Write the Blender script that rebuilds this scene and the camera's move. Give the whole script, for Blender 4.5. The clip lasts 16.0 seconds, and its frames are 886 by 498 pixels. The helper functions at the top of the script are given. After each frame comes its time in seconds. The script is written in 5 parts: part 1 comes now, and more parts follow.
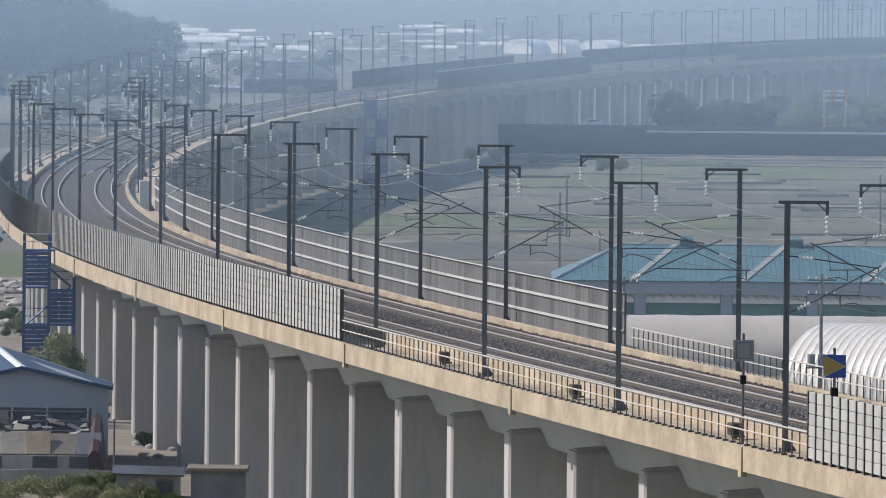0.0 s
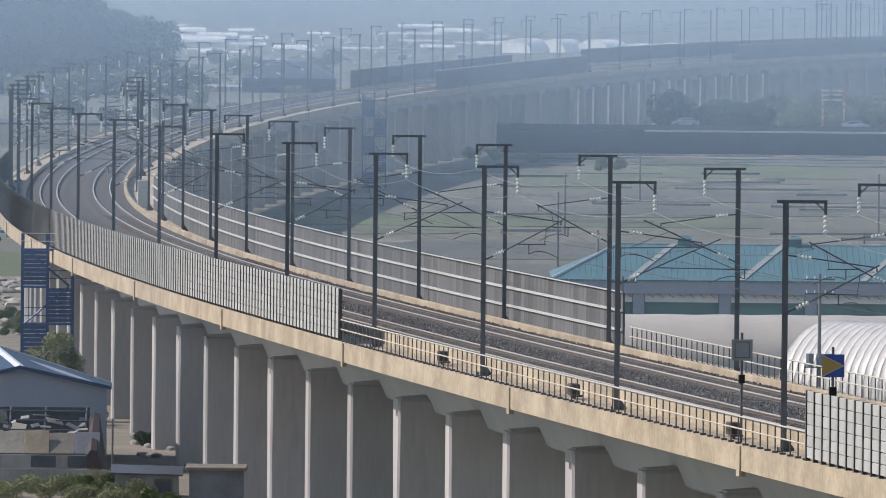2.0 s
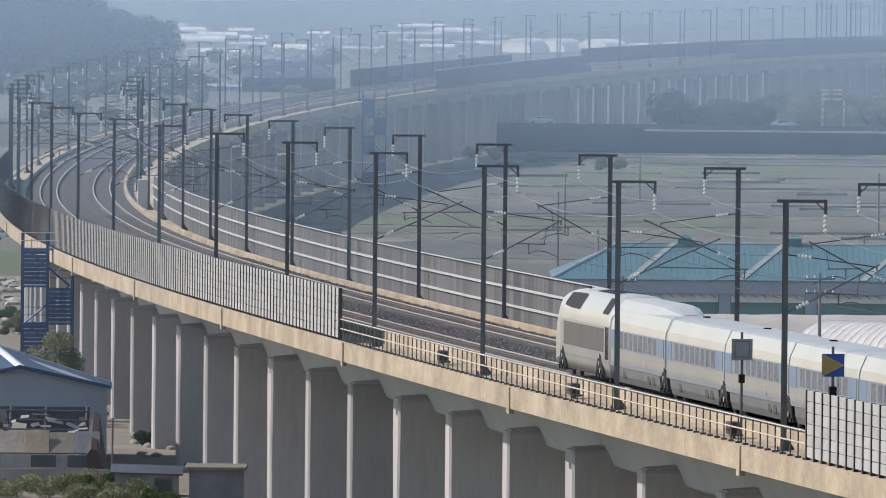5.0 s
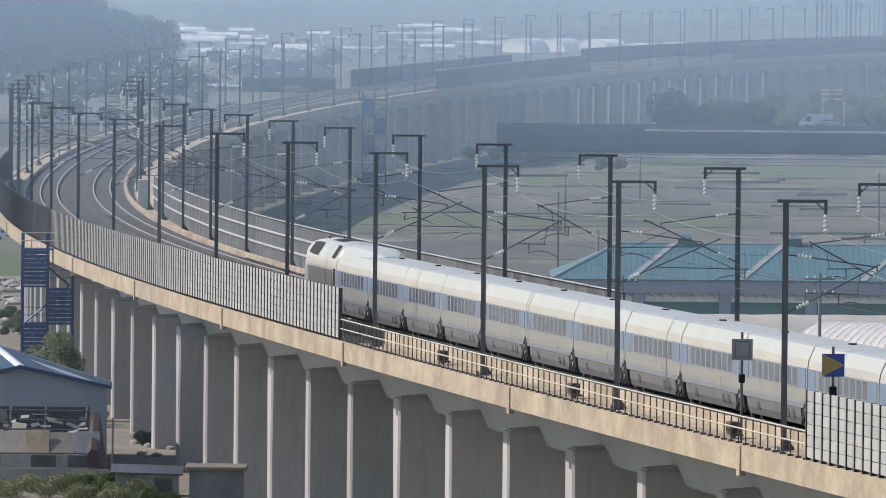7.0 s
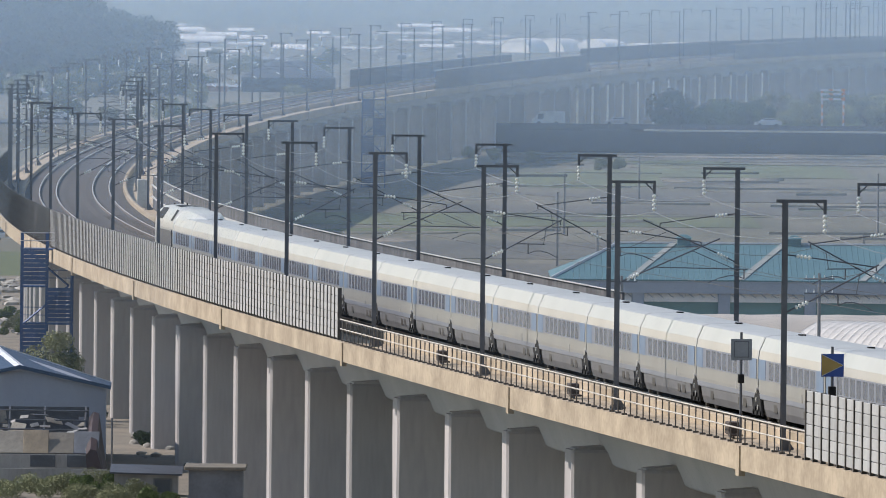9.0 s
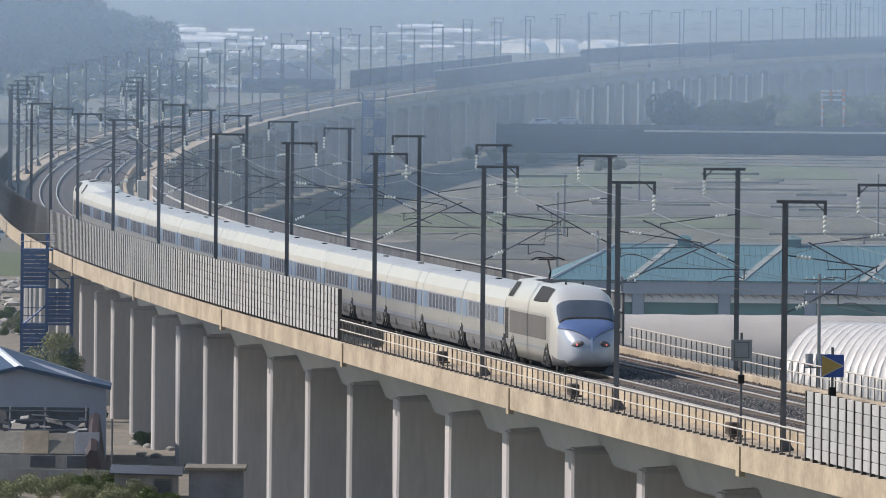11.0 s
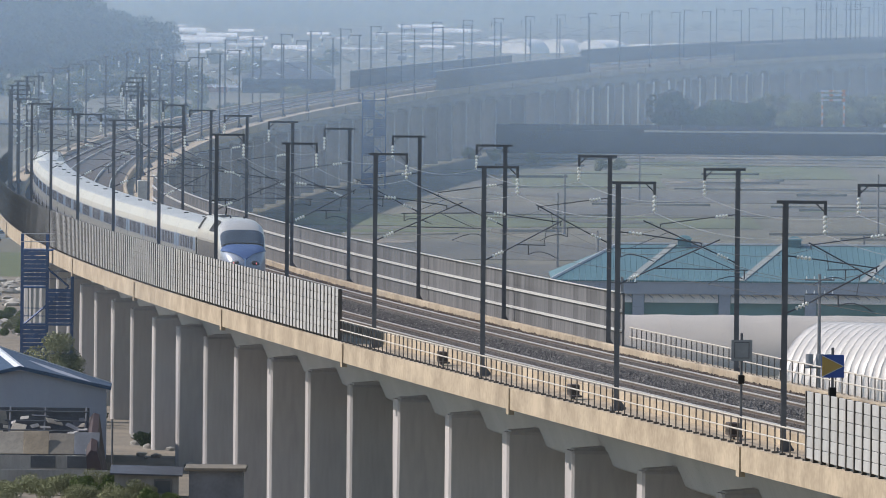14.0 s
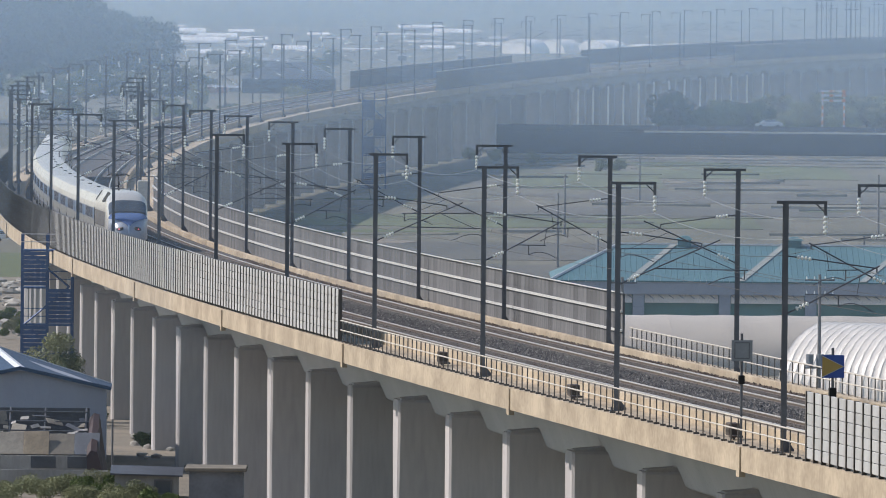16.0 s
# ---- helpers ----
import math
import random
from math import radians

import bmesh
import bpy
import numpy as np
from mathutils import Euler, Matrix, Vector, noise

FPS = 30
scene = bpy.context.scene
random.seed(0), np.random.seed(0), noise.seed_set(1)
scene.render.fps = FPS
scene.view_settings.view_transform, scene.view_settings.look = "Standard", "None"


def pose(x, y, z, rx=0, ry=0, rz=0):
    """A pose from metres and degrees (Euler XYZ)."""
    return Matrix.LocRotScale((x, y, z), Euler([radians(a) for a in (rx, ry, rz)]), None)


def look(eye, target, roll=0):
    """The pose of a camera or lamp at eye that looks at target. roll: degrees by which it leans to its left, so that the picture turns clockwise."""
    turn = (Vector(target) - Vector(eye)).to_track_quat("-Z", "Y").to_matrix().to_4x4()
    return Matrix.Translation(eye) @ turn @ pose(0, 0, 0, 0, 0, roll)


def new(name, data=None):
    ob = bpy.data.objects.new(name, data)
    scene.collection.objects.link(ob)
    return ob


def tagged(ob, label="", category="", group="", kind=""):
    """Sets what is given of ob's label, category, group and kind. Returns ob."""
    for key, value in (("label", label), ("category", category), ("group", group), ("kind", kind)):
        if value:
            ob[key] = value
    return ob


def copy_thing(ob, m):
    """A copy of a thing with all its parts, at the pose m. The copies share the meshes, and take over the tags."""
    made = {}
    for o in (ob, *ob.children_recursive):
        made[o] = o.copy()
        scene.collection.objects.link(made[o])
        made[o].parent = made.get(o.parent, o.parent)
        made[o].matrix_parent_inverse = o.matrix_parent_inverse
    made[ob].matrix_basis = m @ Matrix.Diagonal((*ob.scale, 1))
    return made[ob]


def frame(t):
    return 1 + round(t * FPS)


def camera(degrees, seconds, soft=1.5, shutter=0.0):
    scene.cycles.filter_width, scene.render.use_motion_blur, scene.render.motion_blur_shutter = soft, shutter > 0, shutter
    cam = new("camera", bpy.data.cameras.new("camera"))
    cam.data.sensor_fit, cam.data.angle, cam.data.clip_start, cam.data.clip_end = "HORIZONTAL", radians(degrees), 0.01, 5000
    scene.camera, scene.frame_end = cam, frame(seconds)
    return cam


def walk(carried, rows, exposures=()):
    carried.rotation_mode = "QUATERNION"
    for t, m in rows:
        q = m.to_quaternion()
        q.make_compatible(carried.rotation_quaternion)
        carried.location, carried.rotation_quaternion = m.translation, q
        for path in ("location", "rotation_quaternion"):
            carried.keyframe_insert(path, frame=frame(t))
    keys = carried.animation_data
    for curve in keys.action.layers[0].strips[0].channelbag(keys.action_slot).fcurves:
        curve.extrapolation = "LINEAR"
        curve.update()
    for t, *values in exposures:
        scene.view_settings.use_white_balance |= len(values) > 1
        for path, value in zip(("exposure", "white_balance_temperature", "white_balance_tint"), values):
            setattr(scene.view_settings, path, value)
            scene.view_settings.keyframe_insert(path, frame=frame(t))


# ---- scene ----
# ---------------------------------------------------------------- camera
cam = camera(3.872, 16.0, soft=0.95)
EYE = (0.0, 0.0, 38.38)


def aim(yaw=0.0, pitch=0.0, roll=0.551):
    """A camera pose at EYE, turned by milliradians from its rest."""
    t = (1000 * math.tan(yaw * 1e-3), 1000, 38.38 - 1000 * math.tan(0.0252096 + pitch * 1e-3))
    return look(EYE, t, roll)


# a slight sway of the tripod head
walk(cam, [(t, aim(-dx / 23.19, -dy / 23.19)) for t, dx, dy in (
    (0.0, 3.9, 2.0), (0.5, 3.3, 1.0), (1.0, 2.6, 0.9), (1.5, 1.6, 0.9), (2.0, 1.1, 0.9), (3.0, 0.3, 0.6), (4.0, 0.1, 0.1), (5.2, 1.3, 0.0), (6.5, 2.0, 0.0), (7.0, 1.3, 0.0), (7.5, 0.5, 0.0),
    (8.0, 0.0, 0.0), (9.0, 0.0, 0.1), (10.2, 0.2, 0.8), (11.5, 0.4, 1.5), (12.0, 0.7, 1.8), (12.5, 0.1, 1.9), (13.5, 0.4, 1.6), (14.5, 0.6, 1.9), (15.5, 0.6, 2.0), (16.0, 0.9, 2.2))], exposures=[(0.0, 0.05, 6250, 15), (16.0, 0.05, 6250, 15)])

# ---------------------------------------------------------------- world, sun
SUN_AZ, SUN_EL = radians(-77), radians(40)
world = bpy.data.worlds.new("sky")
scene.world = world
world.use_nodes = True
wn = world.node_tree.nodes
sky = wn.new("ShaderNodeTexSky")
sky.sky_type, sky.sun_disc = "NISHITA", False
sky.sun_elevation, sky.sun_rotation = SUN_EL, SUN_AZ
sky.dust_density, sky.air_density = 0.3, 1.4
wn["Background"].inputs["Strength"].default_value = 0.115
world.node_tree.links.new(sky.outputs[0], wn["Background"].inputs["Color"])
sun = new("sun", bpy.data.lights.new("sun", "SUN"))
sun.data.energy, sun.data.angle, sun.data.color = 4.7, radians(0.6), (1.0, 0.92, 0.80)
sun.matrix_basis = look((0, 0, 0), (-math.sin(SUN_AZ) * math.cos(SUN_EL), -math.cos(SUN_AZ) * math.cos(SUN_EL), -math.sin(SUN_EL)))


# ---------------------------------------------------------------- materials
def mat(name, a, b=None, rough=0.8, metal=0.0, scale=1.0, fine=30.0, bump=0.2, stretch=(1, 1, 1), vary=0.0, spec=0.5, coords="Object", bump_scale=None):
    """A surface that wanders between two colours at a coarse and a fine scale (per metre), with fine relief."""
    m = bpy.data.materials.new(name)
    m.use_nodes = True
    n, l = m.node_tree.nodes, m.node_tree.links
    bsdf = n["Principled BSDF"]
    b = b or tuple(c * 0.75 for c in a)
    tc, mp = n.new("ShaderNodeTexCoord"), n.new("ShaderNodeMapping")
    mp.inputs["Scale"].default_value = stretch
    l.new(tc.outputs[coords], mp.inputs["Vector"])
    n1, n2 = n.new("ShaderNodeTexNoise"), n.new("ShaderNodeTexNoise")
    n1.inputs["Scale"].default_value, n1.inputs["Detail"].default_value = scale, 5
    n2.inputs["Scale"].default_value, n2.inputs["Detail"].default_value = fine, 3
    for k in (n1, n2):
        l.new(mp.outputs[0], k.inputs["Vector"])
    add = n.new("ShaderNodeMath")
    add.operation = "ADD"
    half = n.new("ShaderNodeMath")
    half.operation, half.inputs[1].default_value = "MULTIPLY", 0.45
    l.new(n2.outputs[0], half.inputs[0])
    l.new(n1.outputs[0], add.inputs[0])
    l.new(half.outputs[0], add.inputs[1])
    ramp = n.new("ShaderNodeValToRGB")
    ramp.color_ramp.elements[0].position, ramp.color_ramp.elements[1].position = 0.52, 0.95
    ramp.color_ramp.elements[0].color, ramp.color_ramp.elements[1].color = (*a, 1), (*b, 1)
    l.new(add.outputs[0], ramp.inputs[0])
    out = ramp.outputs[0]
    if vary:
        info, hsv = n.new("ShaderNodeObjectInfo"), n.new("ShaderNodeHueSaturation")
        rng = n.new("ShaderNodeMapRange")
        rng.inputs["To Min"].default_value, rng.inputs["To Max"].default_value = 1 - vary, 1 + vary
        l.new(info.outputs["Random"], rng.inputs["Value"])
        l.new(rng.outputs[0], hsv.inputs["Value"])
        l.new(out, hsv.inputs["Color"])
        out = hsv.outputs[0]
    l.new(out, bsdf.inputs["Base Color"])
    bsdf.inputs["Roughness"].default_value, bsdf.inputs["Metallic"].default_value = rough, metal
    bsdf.inputs["Specular IOR Level"].default_value = spec
    if bump:
        bp = n.new("ShaderNodeBump")
        bp.inputs["Strength"].default_value, bp.inputs["Distance"].default_value = bump, 0.02
        l.new(n2.outputs[0], bp.inputs["Height"])
        l.new(bp.outputs[0], bsdf.inputs["Normal"])
    return m


def glow(name, colour, strength):
    m = bpy.data.materials.new(name)
    m.use_nodes = True
    b = m.node_tree.nodes["Principled BSDF"]
    b.inputs["Base Color"].default_value = (*colour, 1)
    b.inputs["Emission Color"].default_value, b.inputs["Emission Strength"].default_value = (*colour, 1), strength
    return m


CONCRETE = mat("weathered concrete", (0.475, 0.39, 0.28), (0.27, 0.215, 0.15), 0.9, scale=0.9, fine=7, stretch=(1, .3, 0.55), bump=0.3)
GIRDER = mat("girder concrete", (0.46, 0.468, 0.485), (0.39, 0.398, 0.415), 0.9, scale=0.25, fine=3, stretch=(1, 1, 0.4))
PIER = mat("pier concrete", (0.425, 0.402, 0.395), (0.31, 0.294, 0.29), 0.9, scale=0.3, fine=4, stretch=(1, 1, 0.15), vary=0.16)
BALLAST = mat("ballast bed", (0.12, 0.108, 0.10), (0.03, 0.028, 0.026), 0.95, scale=4.0, fine=14, bump=1.0)
SLEEPER = mat("concrete sleepers", (0.17, 0.15, 0.13), (0.10, 0.088, 0.078), 0.9, scale=2, fine=20)
RAIL = mat("worn rail steel", (0.20, 0.15, 0.12), (0.12, 0.085, 0.065), 0.45, 0.7, scale=3, fine=40)
RAIL_HEAD = mat("polished rail head", (0.62, 0.60, 0.57), (0.5, 0.48, 0.46), 0.42, 0.35, scale=2, fine=30, bump=0.02)
MAST = mat("dark galvanised steel", (0.135, 0.142, 0.157), (0.085, 0.09, 0.102), 0.55, 0.4, scale=1.2, fine=15, bump=0.1)
WIRE = mat("bronze wire", (0.10, 0.09, 0.08), (0.07, 0.06, 0.055), 0.5, 0.6, bump=0)
FEEDER = mat("bright aluminium wire", (0.36, 0.36, 0.36), (0.28, 0.28, 0.28), 0.4, 0.6, bump=0)
PORCELAIN = mat("glazed insulator", (0.93, 0.93, 0.92), (0.9, 0.9, 0.88), 0.25, bump=0)
INSULATOR = mat("weathered porcelain", (0.80, 0.82, 0.77), (0.62, 0.64, 0.60), 0.3, bump=0)
GALV = mat("galvanised rail", (0.60, 0.55, 0.47), (0.46, 0.42, 0.36), 0.5, 0.25, scale=2, fine=25, bump=0.1)
GALV_DARK = mat("dull brown-grey post", (0.12, 0.108, 0.096), (0.07, 0.063, 0.056), 0.6, 0.2, scale=2, fine=25, bump=0.1)
PANEL = mat("grey acoustic panel", (0.45, 0.45, 0.445), (0.34, 0.34, 0.335), 0.55, 0.1, scale=0.8, fine=18, stretch=(1, 1, 0.5), vary=0.10)
PANEL_DARK = mat("dull dark grey panel", (0.17, 0.175, 0.18), (0.12, 0.123, 0.128), 0.7, 0.1, scale=0.8, fine=18, stretch=(1, 1, 0.5), vary=0.12)
PANEL_OLD = mat("streaked barrier panel", (0.138, 0.139, 0.143), (0.06, 0.061, 0.064), 0.85, scale=0.9, fine=6, stretch=(1, 2.2, 0.18), vary=0.3)
TIMBER_RAIL = mat("pale barrier rail", (0.62, 0.61, 0.58), (0.5, 0.49, 0.47), 0.5, 0.2, scale=2, fine=20)
SHEET_FAR = mat("dark noise barrier sheet", (0.085, 0.088, 0.095), (0.06, 0.062, 0.068), 0.8, scale=0.2, fine=2, vary=0.1)
WHITE = mat("cream train paint", (0.505, 0.498, 0.473), (0.45, 0.443, 0.42), 0.28, 0.1, scale=0.5, fine=8, bump=0.03, stretch=(1, 1, 0.3))
SILL = mat("blue-grey train sill", (0.25, 0.27, 0.31), (0.21, 0.23, 0.27), 0.3, 0.1, scale=0.5, fine=8, bump=0.02)
SIDE = mat("light grey train side", (0.365, 0.364, 0.34), (0.32, 0.32, 0.30), 0.3, 0.15, scale=0.5, fine=8, bump=0.03)
BAND = mat("pale blue window band", (0.25, 0.275, 0.33), (0.22, 0.243, 0.295), 0.3, 0.1, scale=0.5, fine=8, bump=0.02)
SKIRT = mat("grey train skirt", (0.165, 0.166, 0.172), (0.125, 0.127, 0.133), 0.55, 0.1, scale=0.8, fine=10, bump=0.1)
BLUE = mat("blue train paint", (0.085, 0.13, 0.27), (0.07, 0.11, 0.23), 0.25, scale=1, fine=9, bump=0.02)
DOOR_BLUE = mat("blue door panel", (0.18, 0.255, 0.37), (0.155, 0.225, 0.33), 0.3, scale=1, fine=9, bump=0.02)
GLASS = mat("tinted train glass", (0.165, 0.18, 0.215), (0.135, 0.148, 0.18), 0.10, scale=1, fine=4, bump=0, spec=0.6)
DARK = mat("black rubber and grime", (0.010, 0.010, 0.010), (0.022, 0.021, 0.020), 0.7, scale=3, fine=20, spec=0.25)
STEEL = mat("bogie steel", (0.12, 0.11, 0.10), (0.07, 0.065, 0.06), 0.55, 0.6, scale=3, fine=20)
SILVER = mat("polished trim", (0.75, 0.76, 0.78), (0.7, 0.7, 0.72), 0.2, 0.9, bump=0)
TAIL_LAMP = glow("red tail lamp", (1.0, 0.16, 0.18), 0.9)
GRILLE = mat("dull brown-grey louvre", (0.115, 0.108, 0.104), (0.085, 0.08, 0.077), 0.6, 0.1, scale=0.8, fine=10, bump=0.1)
ROOF = mat("pale grey train roof", (0.47, 0.47, 0.465), (0.39, 0.39, 0.385), 0.35, 0.1, scale=0.5, fine=6, bump=0.03)
NOSE_GREY = mat("silver-blue nose paint", (0.37, 0.40, 0.46), (0.33, 0.36, 0.42), 0.3, 0.2, scale=0.6, fine=8, bump=0.02)
WINDSCREEN = mat("dark windscreen glass", (0.075, 0.09, 0.11), (0.055, 0.068, 0.085), 0.12, scale=1, fine=3, bump=0, spec=0.7)


# ---------------------------------------------------------------- the line of the railway
HS = np.array([-200, 100, 400, 700, 1000, 1400, 1900, 2600.0])
HV = np.array([-0.135258, -0.103888, -0.0645925, -0.0189783, 0.0211974, 0.0774905, 0.131468, 0.229376])
ZV = np.array([1.16729, -0.662711, -2.95449, -4.75255, -5.54736, -5.81865, -5.90228, -7.78081]) + 18.0


def spline(xk, yk, x):
    n, h = len(xk), np.diff(xk)
    a, b = np.eye(n), np.zeros(n)
    for i in range(1, n - 1):
        a[i, i - 1:i + 2] = h[i - 1], 2 * (h[i - 1] + h[i]), h[i]
        b[i] = 6 * ((yk[i + 1] - yk[i]) / h[i] - (yk[i] - yk[i - 1]) / h[i - 1])
    m = np.linalg.solve(a, b)
    i = np.clip(np.searchsorted(xk, x) - 1, 0, n - 2)
    t, u, h = x - xk[i], xk[i + 1] - x, h[i]
    return m[i] * u ** 3 / 6 / h + m[i + 1] * t ** 3 / 6 / h + (yk[i] / h - m[i] * h / 6) * u + (yk[i + 1] / h - m[i + 1] * h / 6) * t


S0, S1, DS = -1100.0, 2900.0, 1.0
SS = np.arange(S0, S1 + 1, DS)
TH = spline(HS, HV, np.clip(SS, -200, 2600)) + 0.0001 * np.minimum(SS + 200, 0) + 0.00014 * np.maximum(SS - 2600, 0)
ZZ = spline(HS, ZV, np.clip(SS, -200, 2600)) - 0.0061 * np.minimum(SS + 200, 0)
XX, YY = np.cumsum(np.sin(TH)) * DS, np.cumsum(np.cos(TH)) * DS
XX += 13.9073 - np.interp(0, SS, XX)
YY += 553.213 - np.interp(0, SS, YY)


def at(s, off=0.0, h=0.0):
    """The place s metres along the line, off to its right and h over the rails."""
    t = np.interp(s, SS, TH)
    return Vector((np.interp(s, SS, XX) + off * math.cos(t), np.interp(s, SS, YY) - off * math.sin(t), np.interp(s, SS, ZZ) + h))


def stand(s, off=0.0, h=0.0):
    """A pose there: y along the line, x to its right, z up."""
    return Matrix.Translation(at(s, off, h)) @ Matrix.Rotation(-np.interp(s, SS, TH), 4, "Z")


# ---------------------------------------------------------------- mesh helpers
def finish(name, bm, material, parent=None, label="", smooth=False):
    me = bpy.data.meshes.new(name)
    bm.normal_update()
    bm.to_mesh(me)
    bm.free()
    for m in material if isinstance(material, (list, tuple)) else [material]:
        me.materials.append(m)
    if smooth:
        for f in me.polygons:
            f.use_smooth = True
    ob = new(name, me)
    if parent:
        ob.parent = parent
    if label:
        tagged(ob, label)
    return ob


part = finish


def box(bm, x0, x1, y0, y1, z0, z1, m=None, index=0):
    v = [bm.verts.new((x, y, z)) for z in (z0, z1) for y in (y0, y1) for x in (x0, x1)]
    if m:
        for k in v:
            k.co = m @ k.co
    for f in ((0, 2, 3, 1), (4, 5, 7, 6), (0, 1, 5, 4), (1, 3, 7, 5), (3, 2, 6, 7), (2, 0, 4, 6)):
        bm.faces.new([v[i] for i in f]).material_index = index
    return v


def bevelled(bm, width=0.02, segments=1):
    bmesh.ops.bevel(bm, geom=list(bm.edges), offset=width, segments=segments, affect="EDGES", profile=0.6)
    return bm


def tube(bm, a, b, r, sides=8, r2=None):
    a, b = Vector(a), Vector(b)
    q = (b - a).to_track_quat("Z", "Y")
    r2 = r if r2 is None else r2
    ring = [[bm.verts.new(c + q @ Vector((k * math.cos(2 * math.pi * i / sides), k * math.sin(2 * math.pi * i / sides), 0))) for i in range(sides)]
            for c, k in ((a, r), (b, r2))]
    for i in range(sides):
        j = (i + 1) % sides
        bm.faces.new((ring[0][i], ring[0][j], ring[1][j], ring[1][i]))
    bm.faces.new(ring[0][::-1])
    bm.faces.new(ring[1])


def wire(bm, points, r, sides=4):
    """One unbroken thread through the points."""
    rings = []
    for i, p in enumerate(points):
        d = (points[min(i + 1, len(points) - 1)] - points[max(i - 1, 0)]).to_track_quat("Z", "Y")
        rings.append([p + d @ Vector((r * math.cos(a), r * math.sin(a), 0)) for a in np.arange(sides) * 2 * math.pi / sides])
    loft(bm, rings)


def pipe(bm, points, r, sides=6):
    for a, b in zip(points, points[1:]):
        tube(bm, a, b, r, sides)


def loft(bm, rings, closed=True, caps=True, index=None):
    """Skin rings of points, each ring a list of places."""
    vs = [[bm.verts.new(p) for p in r] for r in rings]
    n = len(vs[0])
    for a, b in zip(vs, vs[1:]):
        for i in range(n if closed else n - 1):
            j = (i + 1) % n
            f = bm.faces.new((a[i], a[j], b[j], b[i]))
            if index:
                f.material_index = index(i)
    if caps and closed:
        bm.faces.new(vs[0][::-1])
        bm.faces.new(vs[-1])
    return vs


def sweep(bm, profile, s0, s1, step=12.5):
    """A closed profile of (off, h), drawn along the line from s0 to s1."""
    n = max(1, round((s1 - s0) / step))
    loft(bm, [[at(s0 + (s1 - s0) * k / n, o, h) for o, h in profile] for k in range(n + 1)])
    bmesh.ops.recalc_face_normals(bm, faces=bm.faces)
    return bm


def rect(o0, o1, h0, h1):
    return [(o0, h0), (o1, h0), (o1, h1), (o0, h1)]


def group_of(name, label, category, group="", kind=""):
    return tagged(new(name), label, category, group, kind)


B = bmesh.new


def hbeam(bm, w, d, f, web, z0, z1, turned=False):
    """A rolled H section in one piece: half width w, half depth d, flange f, half web."""
    ring = [(-w, -d), (w, -d), (w, -d + f), (web, -d + f), (web, d - f), (w, d - f), (w, d), (-w, d), (-w, d - f), (-web, d - f), (-web, -d + f), (-w, -d + f)]
    if turned:
        ring = [(-y, x) for x, y in ring]
    loft(bm, [[(x, y, z) for x, y in ring] for z in (z0, z1)])


def shared(name, bm, material):
    me = bpy.data.meshes.new(name)
    bm.normal_update()
    bm.to_mesh(me)
    bm.free()
    me.materials.append(material)
    return me


def piece(name, me, m, parent):
    ob = new(name, me)
    ob.parent = parent
    ob.matrix_basis = m
    return ob


# tracks lie 2.4 m to each side of the middle line
TRACKS = (-2.4, 2.4)
OUT, INN = -7.05, 7.05

# ---------------------------------------------------------------- viaduct
JOINT0 = -41.76
for k in range(-14, 38):
    a, b = JOINT0 + 75 * k, JOINT0 + 75 * (k + 1) - 0.06
    span = group_of("viaduct_span", "beige concrete viaduct span on tall wall piers", "bridge span", "viaduct spans", "structure")
    part("girder", sweep(B(), [(-2.40, -3.86), (2.40, -3.86), (2.65, -3.72), (3.7, -1.15), (6.6, -0.95), (6.6, -0.5), (-6.6, -0.5), (-6.6, -0.95), (-3.7, -1.15), (-2.65, -3.72)], a, b, 25), GIRDER, span, "shaded grey box girder")
    for side in (-1, 1):
        prof = [(6.6, -1.28), (7.17, -1.28), (7.17, -0.30), (6.75, -0.30), (6.6, -0.42)]
        part("edge_beam", sweep(B(), [(side * o, h) for o, h in prof], a, b), CONCRETE, span, "stained beige concrete edge beam")
        bm = B()
        n = 6
        for i in range(n):
            u, v = a + (b - a) * i / n + 0.01, a + (b - a) * (i + 1) / n - 0.01
            sweep(bm, [(side * o, h) for o, h in ((4.45, -0.7), (4.75, -0.7), (4.75, 0.12), (4.7, 0.15), (4.5, 0.15), (4.45, 0.12))], u, v)
        part("ballast_wall", bm, CONCRETE, span)
        bm = B()
        sweep(bm, rect(side * 4.76, side * 6.59, -0.5, -0.44), a, b)
        part("walkway", bm, CONCRETE, span, "narrow concrete walkway slab")
    # drip nose at the joint
    for side in (-1, 1):
        bm = B()
        box(bm, -0.20 if side > 0 else -0.05, 0.05 if side > 0 else 0.20, -0.45, 0.45, -1.08, 0.10, stand(a + 0.3, side * 7.19, -0.42))
        part("joint_cover", bm, CONCRETE, span)

for lo, hi, step in ((-1050, 2750, 12.5),):
    bm = B()
    sweep(bm, [(-4.44, -0.49), (4.44, -0.49), (4.44, -0.22), (4.0, -0.20), (1.0, -0.20), (0.5, -0.28), (-0.5, -0.28), (-1.0, -0.20), (-4.0, -0.20), (-4.44, -0.22)], lo, hi, step)
    tagged(finish("ballast", bm, BALLAST), "grey-brown crushed stone ballast bed of the railway", "ballast", kind="stuff")

